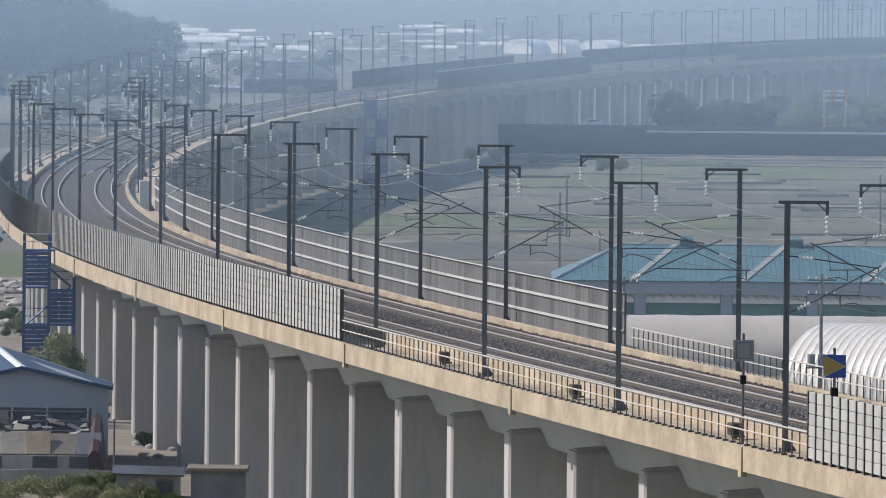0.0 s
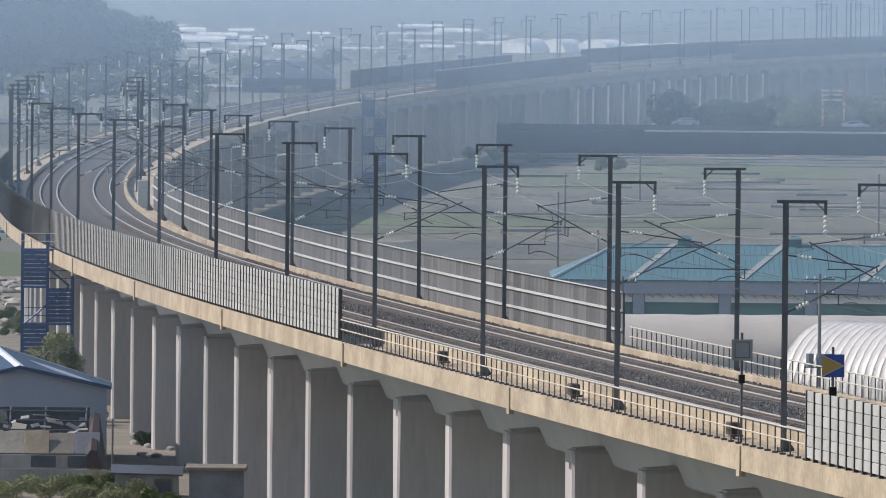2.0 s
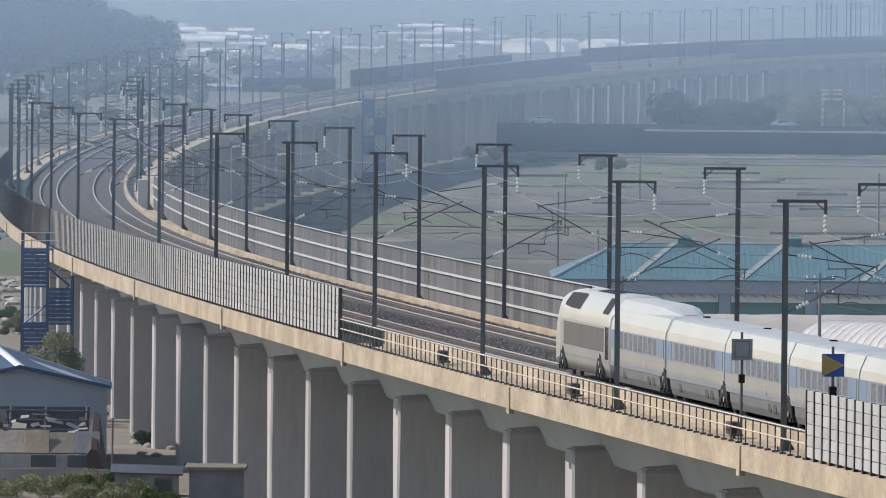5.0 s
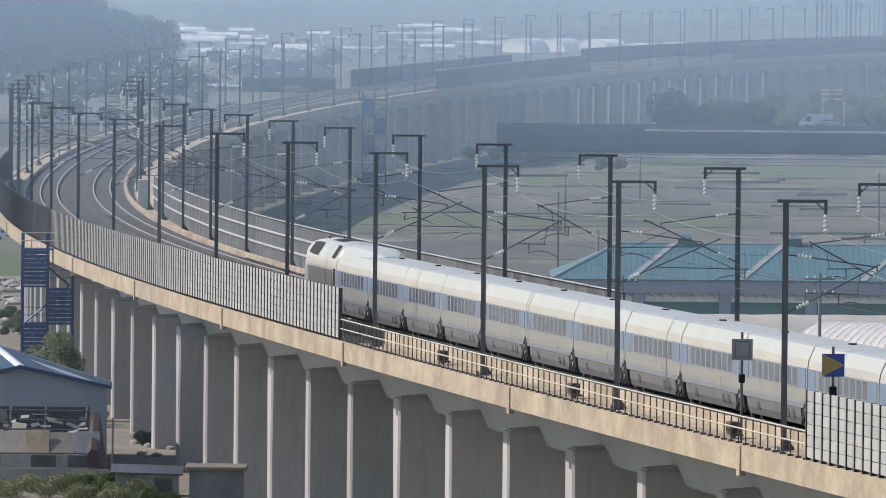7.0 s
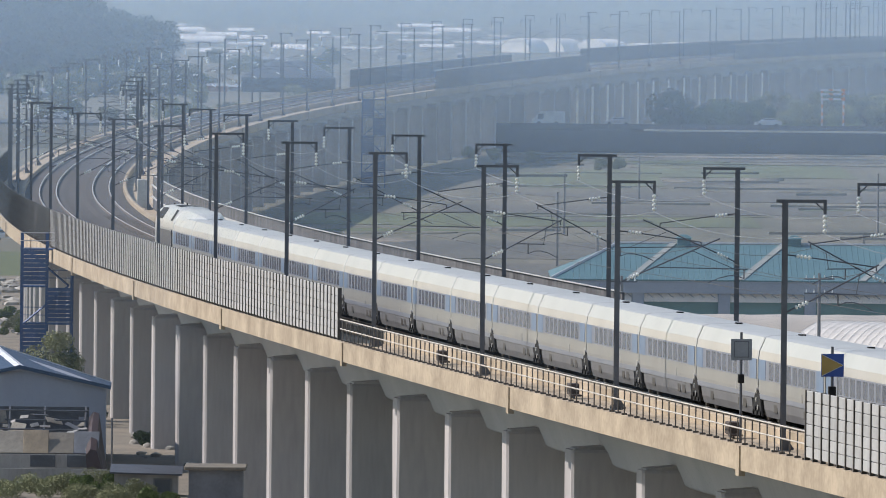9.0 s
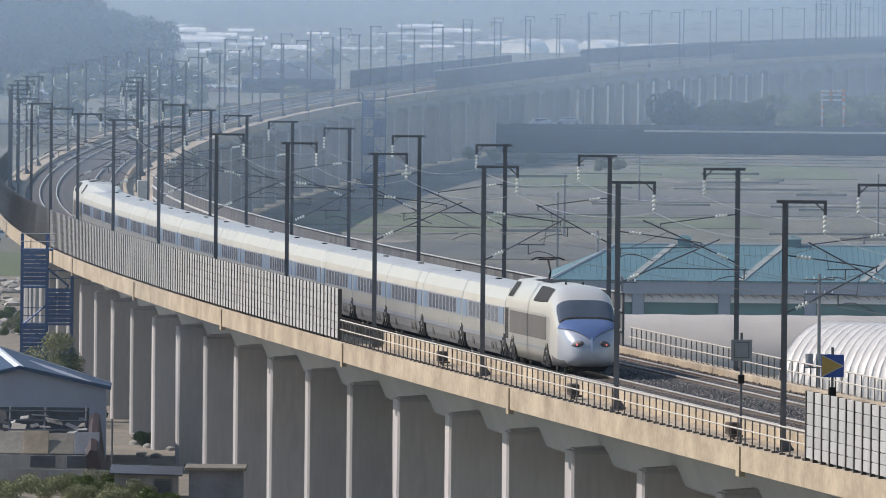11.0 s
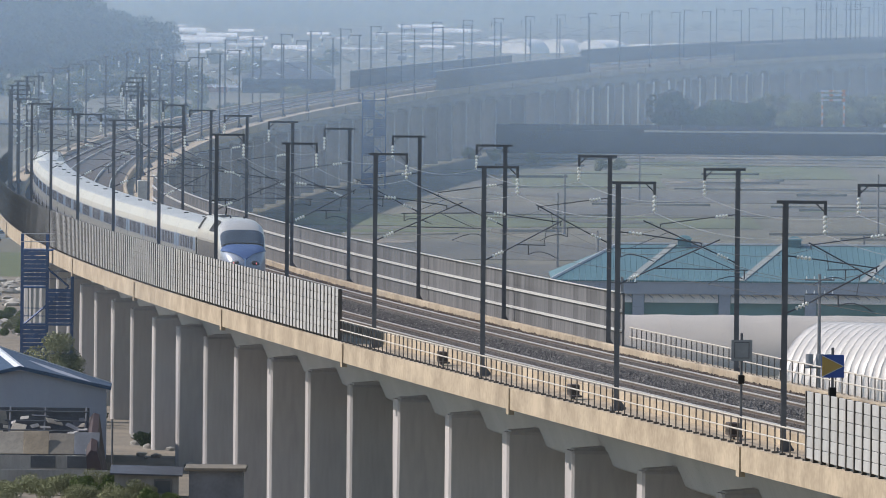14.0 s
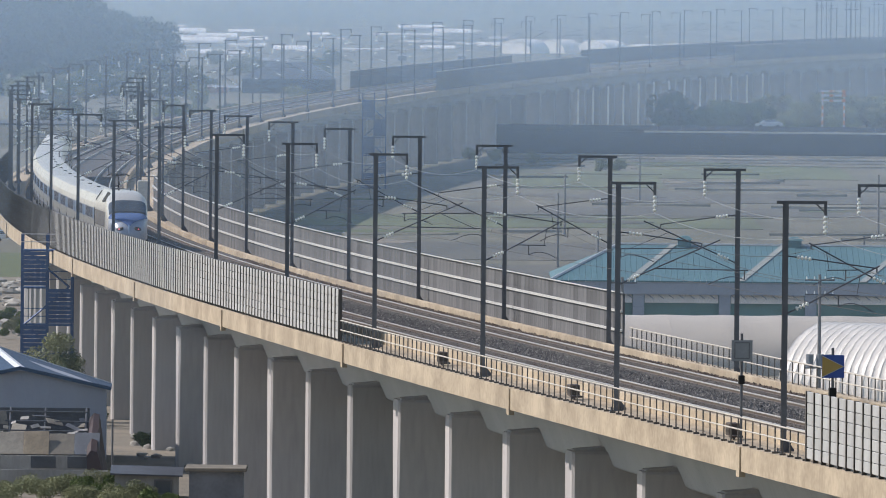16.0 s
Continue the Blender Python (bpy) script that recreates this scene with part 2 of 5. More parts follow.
for c in TRACKS:
    track = group_of("railway_track", "polished steel rails on brown ballast along the viaduct", "railway track", "tracks", "structure")
    for g in (-0.7525, 0.7525):
        o = c + g
        part("rail", sweep(B(), [(o - .07, -.18), (o + .07, -.18), (o + .02, -.14), (o + .02, -.05), (o - .02, -.05), (o - .02, -.14)], -1050, 2750), RAIL, track)
        part("rail_head", sweep(B(), rect(o - .036, o + .036, -.05, 0.0), -1050, 2750), RAIL_HEAD, track, "shiny worn rail head")
vs, fs = [], []
for c in TRACKS:
    for i in range(1100):
        m = stand(-150 + 0.6 * i, c, -0.155)
        base = len(vs)
        for z in (-0.1, 0):
            for y in (-.13, .13):
                for x in (-1.28, 1.28):
                    vs.append(m @ Vector((x, y, z)))
        fs += [[base + j for j in f] for f in ((4, 5, 7, 6), (0, 1, 5, 4), (1, 3, 7, 5), (3, 2, 6, 7), (2, 0, 4, 6))]
me = bpy.data.meshes.new("sleepers")
me.from_pydata(vs, [], fs)
me.materials.append(SLEEPER)
tagged(new("sleepers", me), "rows of weathered concrete sleepers bedded in ballast", "sleepers", kind="stuff")




def stones(name, s0, s1, bands, count, size, material, label, seed):
    """Loose broken stones lying on the ballast bed; bands are (from, to, height) across the line."""
    g = np.random.default_rng(seed)
    octa = np.array([(1, 0, 0), (-1, 0, 0), (0, 1, 0), (0, -1, 0), (0, 0, 1), (0, 0, -1)], float)
    tri = np.array([(0, 2, 4), (2, 1, 4), (1, 3, 4), (3, 0, 4), (2, 0, 5), (1, 2, 5), (3, 1, 5), (0, 3, 5)])
    wide = np.array([b - a for a, b, _ in bands])
    which = g.choice(len(bands), count, p=wide / wide.sum())
    lo, hi, hz = (np.array([b[k] for b in bands])[which] for k in range(3))
    s = s0 + (s1 - s0) * g.random(count) ** 1.4
    off = lo + (hi - lo) * g.random(count)
    th = np.interp(s, SS, TH)
    mid = np.stack([np.interp(s, SS, XX) + off * np.cos(th), np.interp(s, SS, YY) - off * np.sin(th), np.interp(s, SS, ZZ) + hz + g.uniform(-.01, .03, count)], 1)
    shape = octa[None] * g.uniform(.55, 1.3, (count, 6, 1)) + g.uniform(-.3, .3, (count, 6, 3))
    v = mid[:, None] + shape * (size * g.uniform(.6, 1.5, count))[:, None, None]
    f = tri[None] + 6 * np.arange(count)[:, None, None]
    me = bpy.data.meshes.new(name)
    me.from_pydata(v.reshape(-1, 3).tolist(), [], f.reshape(-1, 3).tolist())
    me.materials.append(material)
    return tagged(new(name, me), label, "ballast", kind="stuff")


def stone_mat(name, dark, mean, pale):
    """Broken rock, each stone with its own shade."""
    m = mat(name, mean, None, 0.9, scale=6, fine=30, bump=0.3)
    n, l = m.node_tree.nodes, m.node_tree.links
    geo, ramp = n.new("ShaderNodeNewGeometry"), n.new("ShaderNodeValToRGB")
    e = ramp.color_ramp.elements
    e[0].color, e[1].color = (*dark, 1), (*pale, 1)
    k = e.new(0.55)
    k.color = (*mean, 1)
    k = e.new(0.9)
    k.color = (*[1.3 * c for c in mean], 1)
    l.new(geo.outputs["Random Per Island"], ramp.inputs[0])
    l.new(ramp.outputs[0], n["Principled BSDF"].inputs["Base Color"])
    return m


STONES = stone_mat("grey broken stone", (0.055, 0.051, 0.049), (0.125, 0.116, 0.11), (0.30, 0.28, 0.255))
STONES_RUST = stone_mat("rust-brown broken stone", (0.05, 0.038, 0.03), (0.12, 0.092, 0.074), (0.2, 0.16, 0.125))
stones("ballast_stones", -75, 330, ((-3.95, -3.3, -.21), (-1.5, 1.5, -.21)), 62000, .052, STONES, "grey broken ballast stones between the tracks", 7)
stones("ballast_shoulder", -75, 330, ((3.3, 4.4, -.19), (-4.4, -3.9, -.21), (-3.0, -1.8, -.21), (1.8, 3.0, -.21)), 50000, .05, STONES_RUST, "rust-brown ballast stones between rails and along the shoulder", 8)


# ---------------------------------------------------------------- piers
def pier_mesh(flared, height):
    bm = B()
    w, t = 4.5, 1.0
    top = t * (1.35 if flared else 1.0)
    rings = []
    for z, k in ((-3.08, top * .9), (-3.2, top), (-3.9, top), (-5.2, top if flared else t), (-8.4, t), (-height, t * 1.05)):
        c = 0.12
        rings.append([(x, y, z) for x, y in ((-w, -k + c), (-w + c, -k), (w - c, -k), (w, -k + c), (w, k - c), (w - c, k), (-w + c, k), (-w, k - c))])
    loft(bm, rings)
    bmesh.ops.recalc_face_normals(bm, faces=bm.faces)
    me = bpy.data.meshes.new("pier")
    bm.to_mesh(me)
    bm.free()
    me.materials.append(PIER)
    return me


def head_mesh():
    bm = B()
    ring = [(-4.3, -3.09), (4.3, -3.09), (4.3, -3.0), (3.0, -2.9), (3.3, -0.98), (-3.3, -0.98), (-3.0, -2.9), (-4.3, -3.0)]
    loft(bm, [[(x, y, z) for x, z in ring] for y in (-.85, .85)])
    bmesh.ops.recalc_face_normals(bm, faces=bm.faces)
    return shared("pier_head", bm, PIER)


PIERS = {True: pier_mesh(True, 24), False: pier_mesh(False, 24)}
PIER0, HEAD = JOINT0, head_mesh()
bm = B()
tube(bm, (3.3, -1.3, -15), (3.3, -1.3, -3.4), .20, 8)
DRAIN = shared("drain_pipe", bm, PORCELAIN)
for k in range(-30, 112):
    ob = new("viaduct_pier", PIERS[k % 3 == 0])
    ob.matrix_basis = stand(PIER0 + 25 * k)
    piece("pier_head", HEAD, Matrix(), ob)
    if 72 <= k <= 84:
        o = piece("drain_pipe", DRAIN, Matrix(), ob)
        tagged(o, "pale drain pipe on the pier")
    tagged(ob, "tall grey concrete wall pier" + (" with a flared head" if k % 3 == 0 else " under the viaduct"), "bridge pier", "viaduct piers", "structure")


# ---------------------------------------------------------------- overhead line
def mast(side, pull):
    """A mast on the outer (-1) or inner (1) edge; its arms reach over its track, and steady the wire from beyond it (pull) or before it. Origin at rail height."""
    d = -side
    root = group_of("catenary_mast", "dark steel catenary mast with bracket arms and white insulators", "catenary mast", "catenary masts")
    bm = B()
    hbeam(bm, .1, .13, .02, .012, -0.40, 9.30)
    part("post", bm, MAST, root)
    bm = B()
    box(bm, -.27, .27, -.27, .27, -0.44, -0.40)
    for x in (-.2, .2):
        for y in (-.2, .2):
            tube(bm, (x, y, -0.40), (x, y, -0.26), 0.025, 6)
    # dark wedges on the right: the mast's shadow on the walkway, modelled as solid
    for y in (-.05, .05):
        loft(bm, [[(.1, yy, -.40), (.42, yy, -.40), (.42, yy, -.32), (.1, yy, .12)] for yy in (y - .01, y + .01)])
    part("base_and_shadow_foot", bm, MAST, root)
    bm = B()
    box(bm, min(-.35 * d, 1.62 * d), max(-.35 * d, 1.62 * d), -.05, .05, 9.22, 9.34)
    box(bm, min(1.5 * d, 1.62 * d), max(1.5 * d, 1.62 * d), -.05, .05, 8.78, 9.22)
    bm.verts.ensure_lookup_table()
    pipe(bm, [(1.2 * d, 0, 9.22), (1.52 * d, 0, 8.92)], .03)
    part("top_arm", bm, MAST, root)

    def insulator(a, b, parent, n=4, r=0.09):
        bm = B()
        a, b = Vector(a), Vector(b)
        q = (b - a).to_track_quat("Z", "Y")
        rings = [(0, .02)] + [(u, k) for i in range(n) for u, k in (((i + .10) / n, .022), ((i + .18) / n, r * .8), ((i + .42) / n, r), ((i + .66) / n, r * .85), ((i + .76) / n, .022))] + [(1, .02)]
        loft(bm, [[a.lerp(b, u) + q @ Vector((k * math.cos(t), k * math.sin(t), 0)) for t in np.arange(8) * math.pi / 4] for u, k in rings])
        part("insulator", bm, INSULATOR, parent, "ribbed white porcelain insulator")

    insulator((1.56 * d, 0, 8.76), (1.56 * d, 0, 8.02), root)
    insulator((0.45 * d, 0, 7.15), (1.05 * d, 0, 7.08), root, 4, .085)
    insulator((0.42 * d, 0, 5.13), (0.95 * d, 0, 5.37), root, 4, .085)
    bm = B()
    pipe(bm, [(0.1 * d, 0, 7.19), (0.45 * d, 0, 7.15)], .03)
    pipe(bm, [(1.05 * d, 0, 7.08), (3.6 * d, 0, 6.73), (3.6 * d, 0, 6.57)], .028)
    part("stay_tube", bm, MAST, root)
    tip = (4.4, 6.89) if pull else (3.7, 6.83)
    bm = B()
    pipe(bm, [(0.1 * d, 0, 4.97), (0.42 * d, 0, 5.13)], .035)
    pipe(bm, [(0.95 * d, 0, 5.37), (tip[0] * d, 0, tip[1])], .033)
    part("bracket_tube", bm, MAST, root)
    bm = B()
    if pull:
        pipe(bm, [(1.6 * d, 0, 5.65), (5.6 * d, 0, 5.59)], .026)
        pipe(bm, [(3.2 * d, 0, 6.37), (5.0 * d, 0, 5.61)], .018)
        pipe(bm, [(5.45 * d, 0, 5.59), (5.45 * d, 0, 5.19)], .03)
    else:
        pipe(bm, [(1.5 * d, 0, 5.69), (2.9 * d, 0, 5.67)], .026)
        pipe(bm, [(2.95 * d, 0, 6.49), (2.82 * d, 0, 5.67)], .018)
        pipe(bm, [(2.1 * d, 0, 5.69), (2.1 * d, 0, 5.23)], .03)
    part("registration_arm", bm, MAST, root)
    bm = B()
    bend = ((5.45, 5.19), (5.15, 5.31), (4.8, 5.31), (4.4, 5.21), (3.9, 5.00)) if pull else ((2.1, 5.23), (2.4, 5.35), (2.7, 5.36), (3.05, 5.27), (3.5, 5.03))
    pipe(bm, [(x * d, 0, z) for x, z in bend], .022)
    part("steady_arm", bm, MAST, root)
    return root


MAST_OUT, MAST_INN = -5.87, 5.68
SO, SI = -44.36, 53.15
for side, off, first in ((-1, MAST_OUT, SO), (1, MAST_INN, SI - 150)):
    kinds = mast(side, False), mast(side, True)
    for k in range(56):
        if k < 2:
            kinds[k].matrix_basis = stand(first + 50 * k, off)
        else:
            copy_thing(kinds[k % 2], stand(first + 50 * k, off))

for s in (2217, 2260, 2300):
    frame_mast = group_of("portal_mast", "tall steel portal mast with several posts and crossbars", "portal mast", "portal masts")
    for x in (-1.5, -.5, .5, 1.5):
        bm = B()
        hbeam(bm, .11, .13, .02, .012, -.4, 11.5)
        o = part("post", bm, MAST, frame_mast)
        o.location = (x, 0, 0)
    for z in (8.6, 9.6, 10.6):
        bm = B()
        box(bm, -2.1, 2.1, -.16, .16, z, z + .18)
        part("crossbar", bm, MAST, frame_mast)
    frame_mast.matrix_basis = stand(s, -5.9)

for side, off, first, c in ((-1, MAST_OUT, SO - 100, -2.4), (1, MAST_INN, SI - 250, 2.4)):
    d = -side
    line = group_of("overhead_wires", "thin overhead feeder, messenger and contact wires", "overhead wires", "overhead lines")
    feed, mess, cont = [], [], []
    for k in range(0, 54):
        s = first + 50 * k
        st = 8 if k < 14 else 4
        for i in range(st):
            u = i / st
            dip = -4 * u * (1 - u)
            feed.append(at(s + 50 * u, off + 1.56 * d, 8.0 + 0.55 * dip))
            mess.append(at(s + 50 * u, off + 3.45 * d, 6.57 + 0.75 * dip))
        cont.append(at(s, c + (0.2 if k % 2 else -0.2), 5.02))
    for name, points, r, m, lab in (("feeder_wire", feed, .011, FEEDER, "bright aluminium feeder wire"), ("messenger_wire", mess, .010, WIRE, ""), ("contact_wire", cont, .010, WIRE, "")):
        bm = B()
        wire(bm, points, r)
        part(name, bm, m, line, lab)


# ---------------------------------------------------------------- barriers and railings
bm = B()
hbeam(bm, .08, .098, .016, .01, -0.30, 2.36, True)
POST_H = shared("barrier_post", bm, GALV_DARK)
bm = bevelled(box(bm := B(), -.05, .05, -.96, .96, 0.012, 0.415) and bm, 0.015)
PANEL_ME = shared("panel", bm, PANEL)


def acoustic_barrier(s0, s1, label, near, material=PANEL):
    """Rows of panels 2 m long and half a metre high between steel posts on the outer edge beam."""
    root = group_of("noise_barrier", label, "noise barrier", "noise barriers")
    n = round((s1 - s0) / 2)
    rest = B()
    for i in range(n + 1):
        s = s0 + 2 * i
        piece("post", POST_H, stand(s, -6.95), root)
        if i == n:
            break
        for r in range(6):
            m = stand(s + 1, -6.95, -0.20 + 0.425 * r)
            if i < near:
                piece("panel", PANEL_ME, m, root)
            else:
                box(rest, -.05, .05, -.96, .96, 0.012, 0.415, m)
    if n > near:
        tagged(part("panel_field", rest, material, root), kind="stuff")
    return root


acoustic_barrier(-100, -58, "light grey panelled noise barrier on the viaduct edge", 21)
acoustic_barrier(112.5, 374.5, "long light grey panelled noise barrier on the viaduct edge", 50)
acoustic_barrier(376.5, 716.5, "dull dark grey noise barrier on the viaduct edge", 0, PANEL_DARK)


def railing(s0, s1, off, label, material=GALV_DARK):
    root = group_of("railing", label, "railing", "viaduct railings")
    n = round((s1 - s0) / 2)
    bm = B()
    tube(bm, (0, 0, -0.32), (0, 0, 0.78), .03, 6)
    box(bm, -.11, .11, -.1, .1, -.31, -.22)
    me = shared("rail_post", bm, material)
    for i in range(n + 1):
        piece("post", me, stand(s0 + 2 * i, off), root)
    for h in (0.78, 0.30):
        part("handrail", sweep(B(), [(off + .035 * math.cos(a), h + .035 * math.sin(a)) for a in np.arange(6) * math.pi / 3], s0, s1), GALV, root)
    return root


railing(-57.5, 112, -6.95, "galvanised tube railing along the viaduct walkway")
railing(-120, 101, 6.5, "galvanised tube railing along the inner walkway")

bm = bevelled(box(bm := B(), -.06, .06, -.985, .985, -0.45, 2.46) and bm, 0.012)
OLD_ME = shared("panel", bm, PANEL_OLD)


def old_barrier(s0, s1, label, side=1, me=None, off=6.3, rails=True, size=2.0):
    root = group_of("noise_barrier", label, "noise barrier", "noise barriers")
    n = round((s1 - s0) / size)
    for i in range(n):
        piece("panel", me or OLD_ME, stand(s0 + size * (i + .5), side * off), root)
    for h, t in ((2.46, .05), (1.50, .12), (0.53, .12)) if rails else ((2.6, .08),):
        part("rail", sweep(B(), rect(side * (off - .17), side * (off - .06), h, h + t), s0, s1), TIMBER_RAIL, root, "pale horizontal metal rail")
    return root


old_barrier(102, 562, "weathered grey panel noise barrier with pale rails")
bm = box(bm := B(), -.06, .06, -1.98, 1.98, -0.45, 2.6) and bm
FAR_ME = shared("panel", bm, SHEET_FAR)
old_barrier(1481, 1741, "dark distant noise barrier on the outer edge", -1, FAR_ME, 6.7, False, 4.0)
old_barrier(1851, 2700, "dark distant noise barrier on the outer edge", -1, FAR_ME, 6.7, False, 4.0)
old_barrier(1480, 1740, "dark distant noise barrier on the inner edge", 1, FAR_ME, 6.7, False, 4.0)
old_barrier(1984, 2700, "dark distant noise barrier on the inner edge", 1, FAR_ME, 6.7, False, 4.0)


# ---------------------------------------------------------------- ground
FIELD = mat("ploughed fields", (0.165, 0.150, 0.112), (0.080, 0.082, 0.056), 0.95, scale=1.0, fine=6.0, stretch=(0.12, 0.014, 1), bump=0)
EARTH = mat("trodden earth", (0.24, 0.205, 0.16), (0.14, 0.125, 0.10), 0.95, scale=0.2, fine=2.5, bump=0.6)
GRASS = mat("rough grass", (0.11, 0.13, 0.05), (0.06, 0.075, 0.03), 0.95, scale=0.3, fine=3, bump=0.6)
BUND = mat("pale field bund", (0.40, 0.37, 0.31), (0.20, 0.185, 0.155), 0.9, scale=0.2, fine=2, stretch=(.1, 1, 1))
PADDY = mat("dark wet paddy", (0.115, 0.106, 0.086), (0.065, 0.064, 0.052), 0.8, scale=1.0, fine=6.0, stretch=(0.12, 0.014, 1), bump=0.2)
GREENFIELD = mat("young green crop", (0.125, 0.145, 0.066), (0.085, 0.092, 0.05), 0.9, scale=1.0, fine=6.0, stretch=(0.12, 0.014, 1), bump=0.3)
bm = B()
xs = [-6000, -2500, -1200, -600, -300, -150, -50, 50, 150, 300, 600, 1200, 2500, 6000]
ys = [-2500, -1000, 0, 400, 700, 900, 1100, 1400, 1800, 2200, 2800, 3500, 4500, 6000, 9000]
vv = [[bm.verts.new((x, y, 0)) for x in xs] for y in ys]
for a, b in zip(vv, vv[1:]):
    for i in range(len(xs) - 1):
        bm.faces.new((a[i], a[i + 1], b[i + 1], b[i]))
tagged(finish("ground", bm, FIELD), "brown and green farmland reaching to the horizon", "ground", kind="structure")


def slab(name, x0, x1, y0, y1, z, material, label, category):
    bm = B()
    box(bm, x0, x1, y0, y1, -0.3, z)
    return tagged(finish(name, bm, material), label, category, kind="structure")


rnd = random.Random(4)
for y0, y1, x0, x1, z, m, lab in (
        (1640, 1705, -20, 40, .05, GREENFIELD, "young green crop strip in the fields"), (1890, 2010, 10, 32, .05, GREENFIELD, "young green crop strip in the fields"),
        (1960, 2060, 30, 62, .06, GREENFIELD, "grassy green field strip"), (1710, 1760, 0, 120, .05, PADDY, "dark wet paddy strip"),
        (1790, 1850, 20, 140, .06, PADDY, "dark wet paddy strip"), (2090, 2130, 30, 160, .05, PADDY, "dark wet paddy strip"),
        (1480, 1560, -10, 160, .05, PADDY, "dark bare paddy strip"), (1340, 1460, -40, 30, .05, PADDY, "dark bare paddy strip")):
    slab("field_plot", x0, x1, y0, y1, z, m, lab, "field")
def strip(name, x0, x1, y, w, z, material, label, category, wave):
    """A long low strip of ground with uneven edges and ragged ends."""
    ph = [rnd.uniform(0, 6.3) for _ in range(4)]
    k = max(8, int((x1 - x0) / 1.5))
    rows = []
    for i in range(k + 1):
        u = i / k
        x = x0 + (x1 - x0) * u
        mid = y + wave * (math.sin(x * .11 + ph[0]) + .6 * math.sin(x * .37 + ph[1]))
        half = max(.05, w / 2 * (.75 + .25 * math.sin(x * .23 + ph[2]) + .2 * math.sin(x * .9 + ph[3])) * min(1.0, 5 * u, 5 * (1 - u)) ** .5)
        rows.append([(x, mid - half, -.2), (x, mid - half * .8, z), (x, mid + half * .8, z), (x, mid + half, -.2)])
    bm = B()
    loft(bm, rows)
    bmesh.ops.recalc_face_normals(bm, faces=bm.faces)
    return tagged(finish(name, bm, material), label, category, kind="structure")


for y, x0, x1, w, h in ((2143, 12, 200, 2.5, .3), (2115, 18, 34, .8, .25), (2112, 41, 80, .8, .25), (2062, 25, 48, 1.5, .25), (2058, 55, 90, 1.5, .25), (1985, 14, 33, .8, .2), (1880, 8, 27, 1.0, .3),
                        (1874, 33, 70, 1.0, .3), (1770, 20, 36, .9, .3), (1763, 44, 80, .9, .3), (1705, 5, 22, .8, .25), (1610, 40, 90, 1.2, .3), (1585, 48, 90, 1.2, .35)):
    strip("field_bund", x0, x1, y, w, h, BUND, "pale narrow bund between paddy fields", "field bund", 1.2)
STRAW = mat("pale stubble", (0.19, 0.172, 0.14), (0.12, 0.11, 0.088), 0.95, scale=0.2, fine=1.5, stretch=(.3, 1, 1), bump=0)
for i in range(46):
    y = 1480 + 650 * rnd.random()
    x0 = rnd.uniform(-22, 52)
    m = rnd.choice((GRASS, GRASS, PADDY, PADDY, FIELD, EARTH))
    strip("field_plot", x0, x0 + rnd.uniform(7, 32), y, rnd.uniform(2.5, 26), .02 + .003 * i, m, "uneven strip of brown and green farmland", "field", 3.0)
for i in range(9):
    y = 1600 + 520 * rnd.random()
    x0 = rnd.uniform(-10, 50)
    strip("field_bund", x0, x0 + rnd.uniform(5, 18), y, rnd.uniform(.6, 1.6), .32 + .01 * i, rnd.choice((BUND, STRAW)), "narrow uneven bund between paddy fields", "field bund", 2.0)


# ---------------------------------------------------------------- flat tinted sheets in place of haze over the plain
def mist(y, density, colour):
    # one upright see-through sheet; its pale blue imitates haze in the air
    m = bpy.data.materials.new("haze sheet tint")
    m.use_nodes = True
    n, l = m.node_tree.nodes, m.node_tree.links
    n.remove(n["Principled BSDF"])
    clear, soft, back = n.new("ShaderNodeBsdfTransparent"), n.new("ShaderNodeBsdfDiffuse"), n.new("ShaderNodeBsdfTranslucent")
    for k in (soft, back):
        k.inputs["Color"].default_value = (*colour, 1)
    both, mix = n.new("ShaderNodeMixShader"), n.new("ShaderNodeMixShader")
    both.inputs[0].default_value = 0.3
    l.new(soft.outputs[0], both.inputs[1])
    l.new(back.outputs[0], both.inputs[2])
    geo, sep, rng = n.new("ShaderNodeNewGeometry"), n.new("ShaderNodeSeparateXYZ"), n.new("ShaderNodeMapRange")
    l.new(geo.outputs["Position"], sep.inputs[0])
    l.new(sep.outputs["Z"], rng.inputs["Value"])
    # haze tint grows with height, clear below 1 m and full at 28 m
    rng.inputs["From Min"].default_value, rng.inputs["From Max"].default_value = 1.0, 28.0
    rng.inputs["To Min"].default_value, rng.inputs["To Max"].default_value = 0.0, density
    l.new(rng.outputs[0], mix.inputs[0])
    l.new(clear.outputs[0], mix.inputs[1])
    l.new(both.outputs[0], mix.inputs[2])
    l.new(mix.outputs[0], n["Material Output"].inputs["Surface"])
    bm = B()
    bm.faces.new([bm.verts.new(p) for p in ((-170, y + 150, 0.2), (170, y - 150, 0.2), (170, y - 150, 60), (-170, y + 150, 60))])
    return tagged(finish("haze_sheet", bm, m), "flat see-through blue-grey sheet in place of haze over the plain", "mist", "mist layers", "structure")


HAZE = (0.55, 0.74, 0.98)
# added sheets pale the distance step by step; the nearest only lifts dark tones
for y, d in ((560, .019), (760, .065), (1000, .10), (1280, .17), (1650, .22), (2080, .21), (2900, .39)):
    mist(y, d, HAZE)




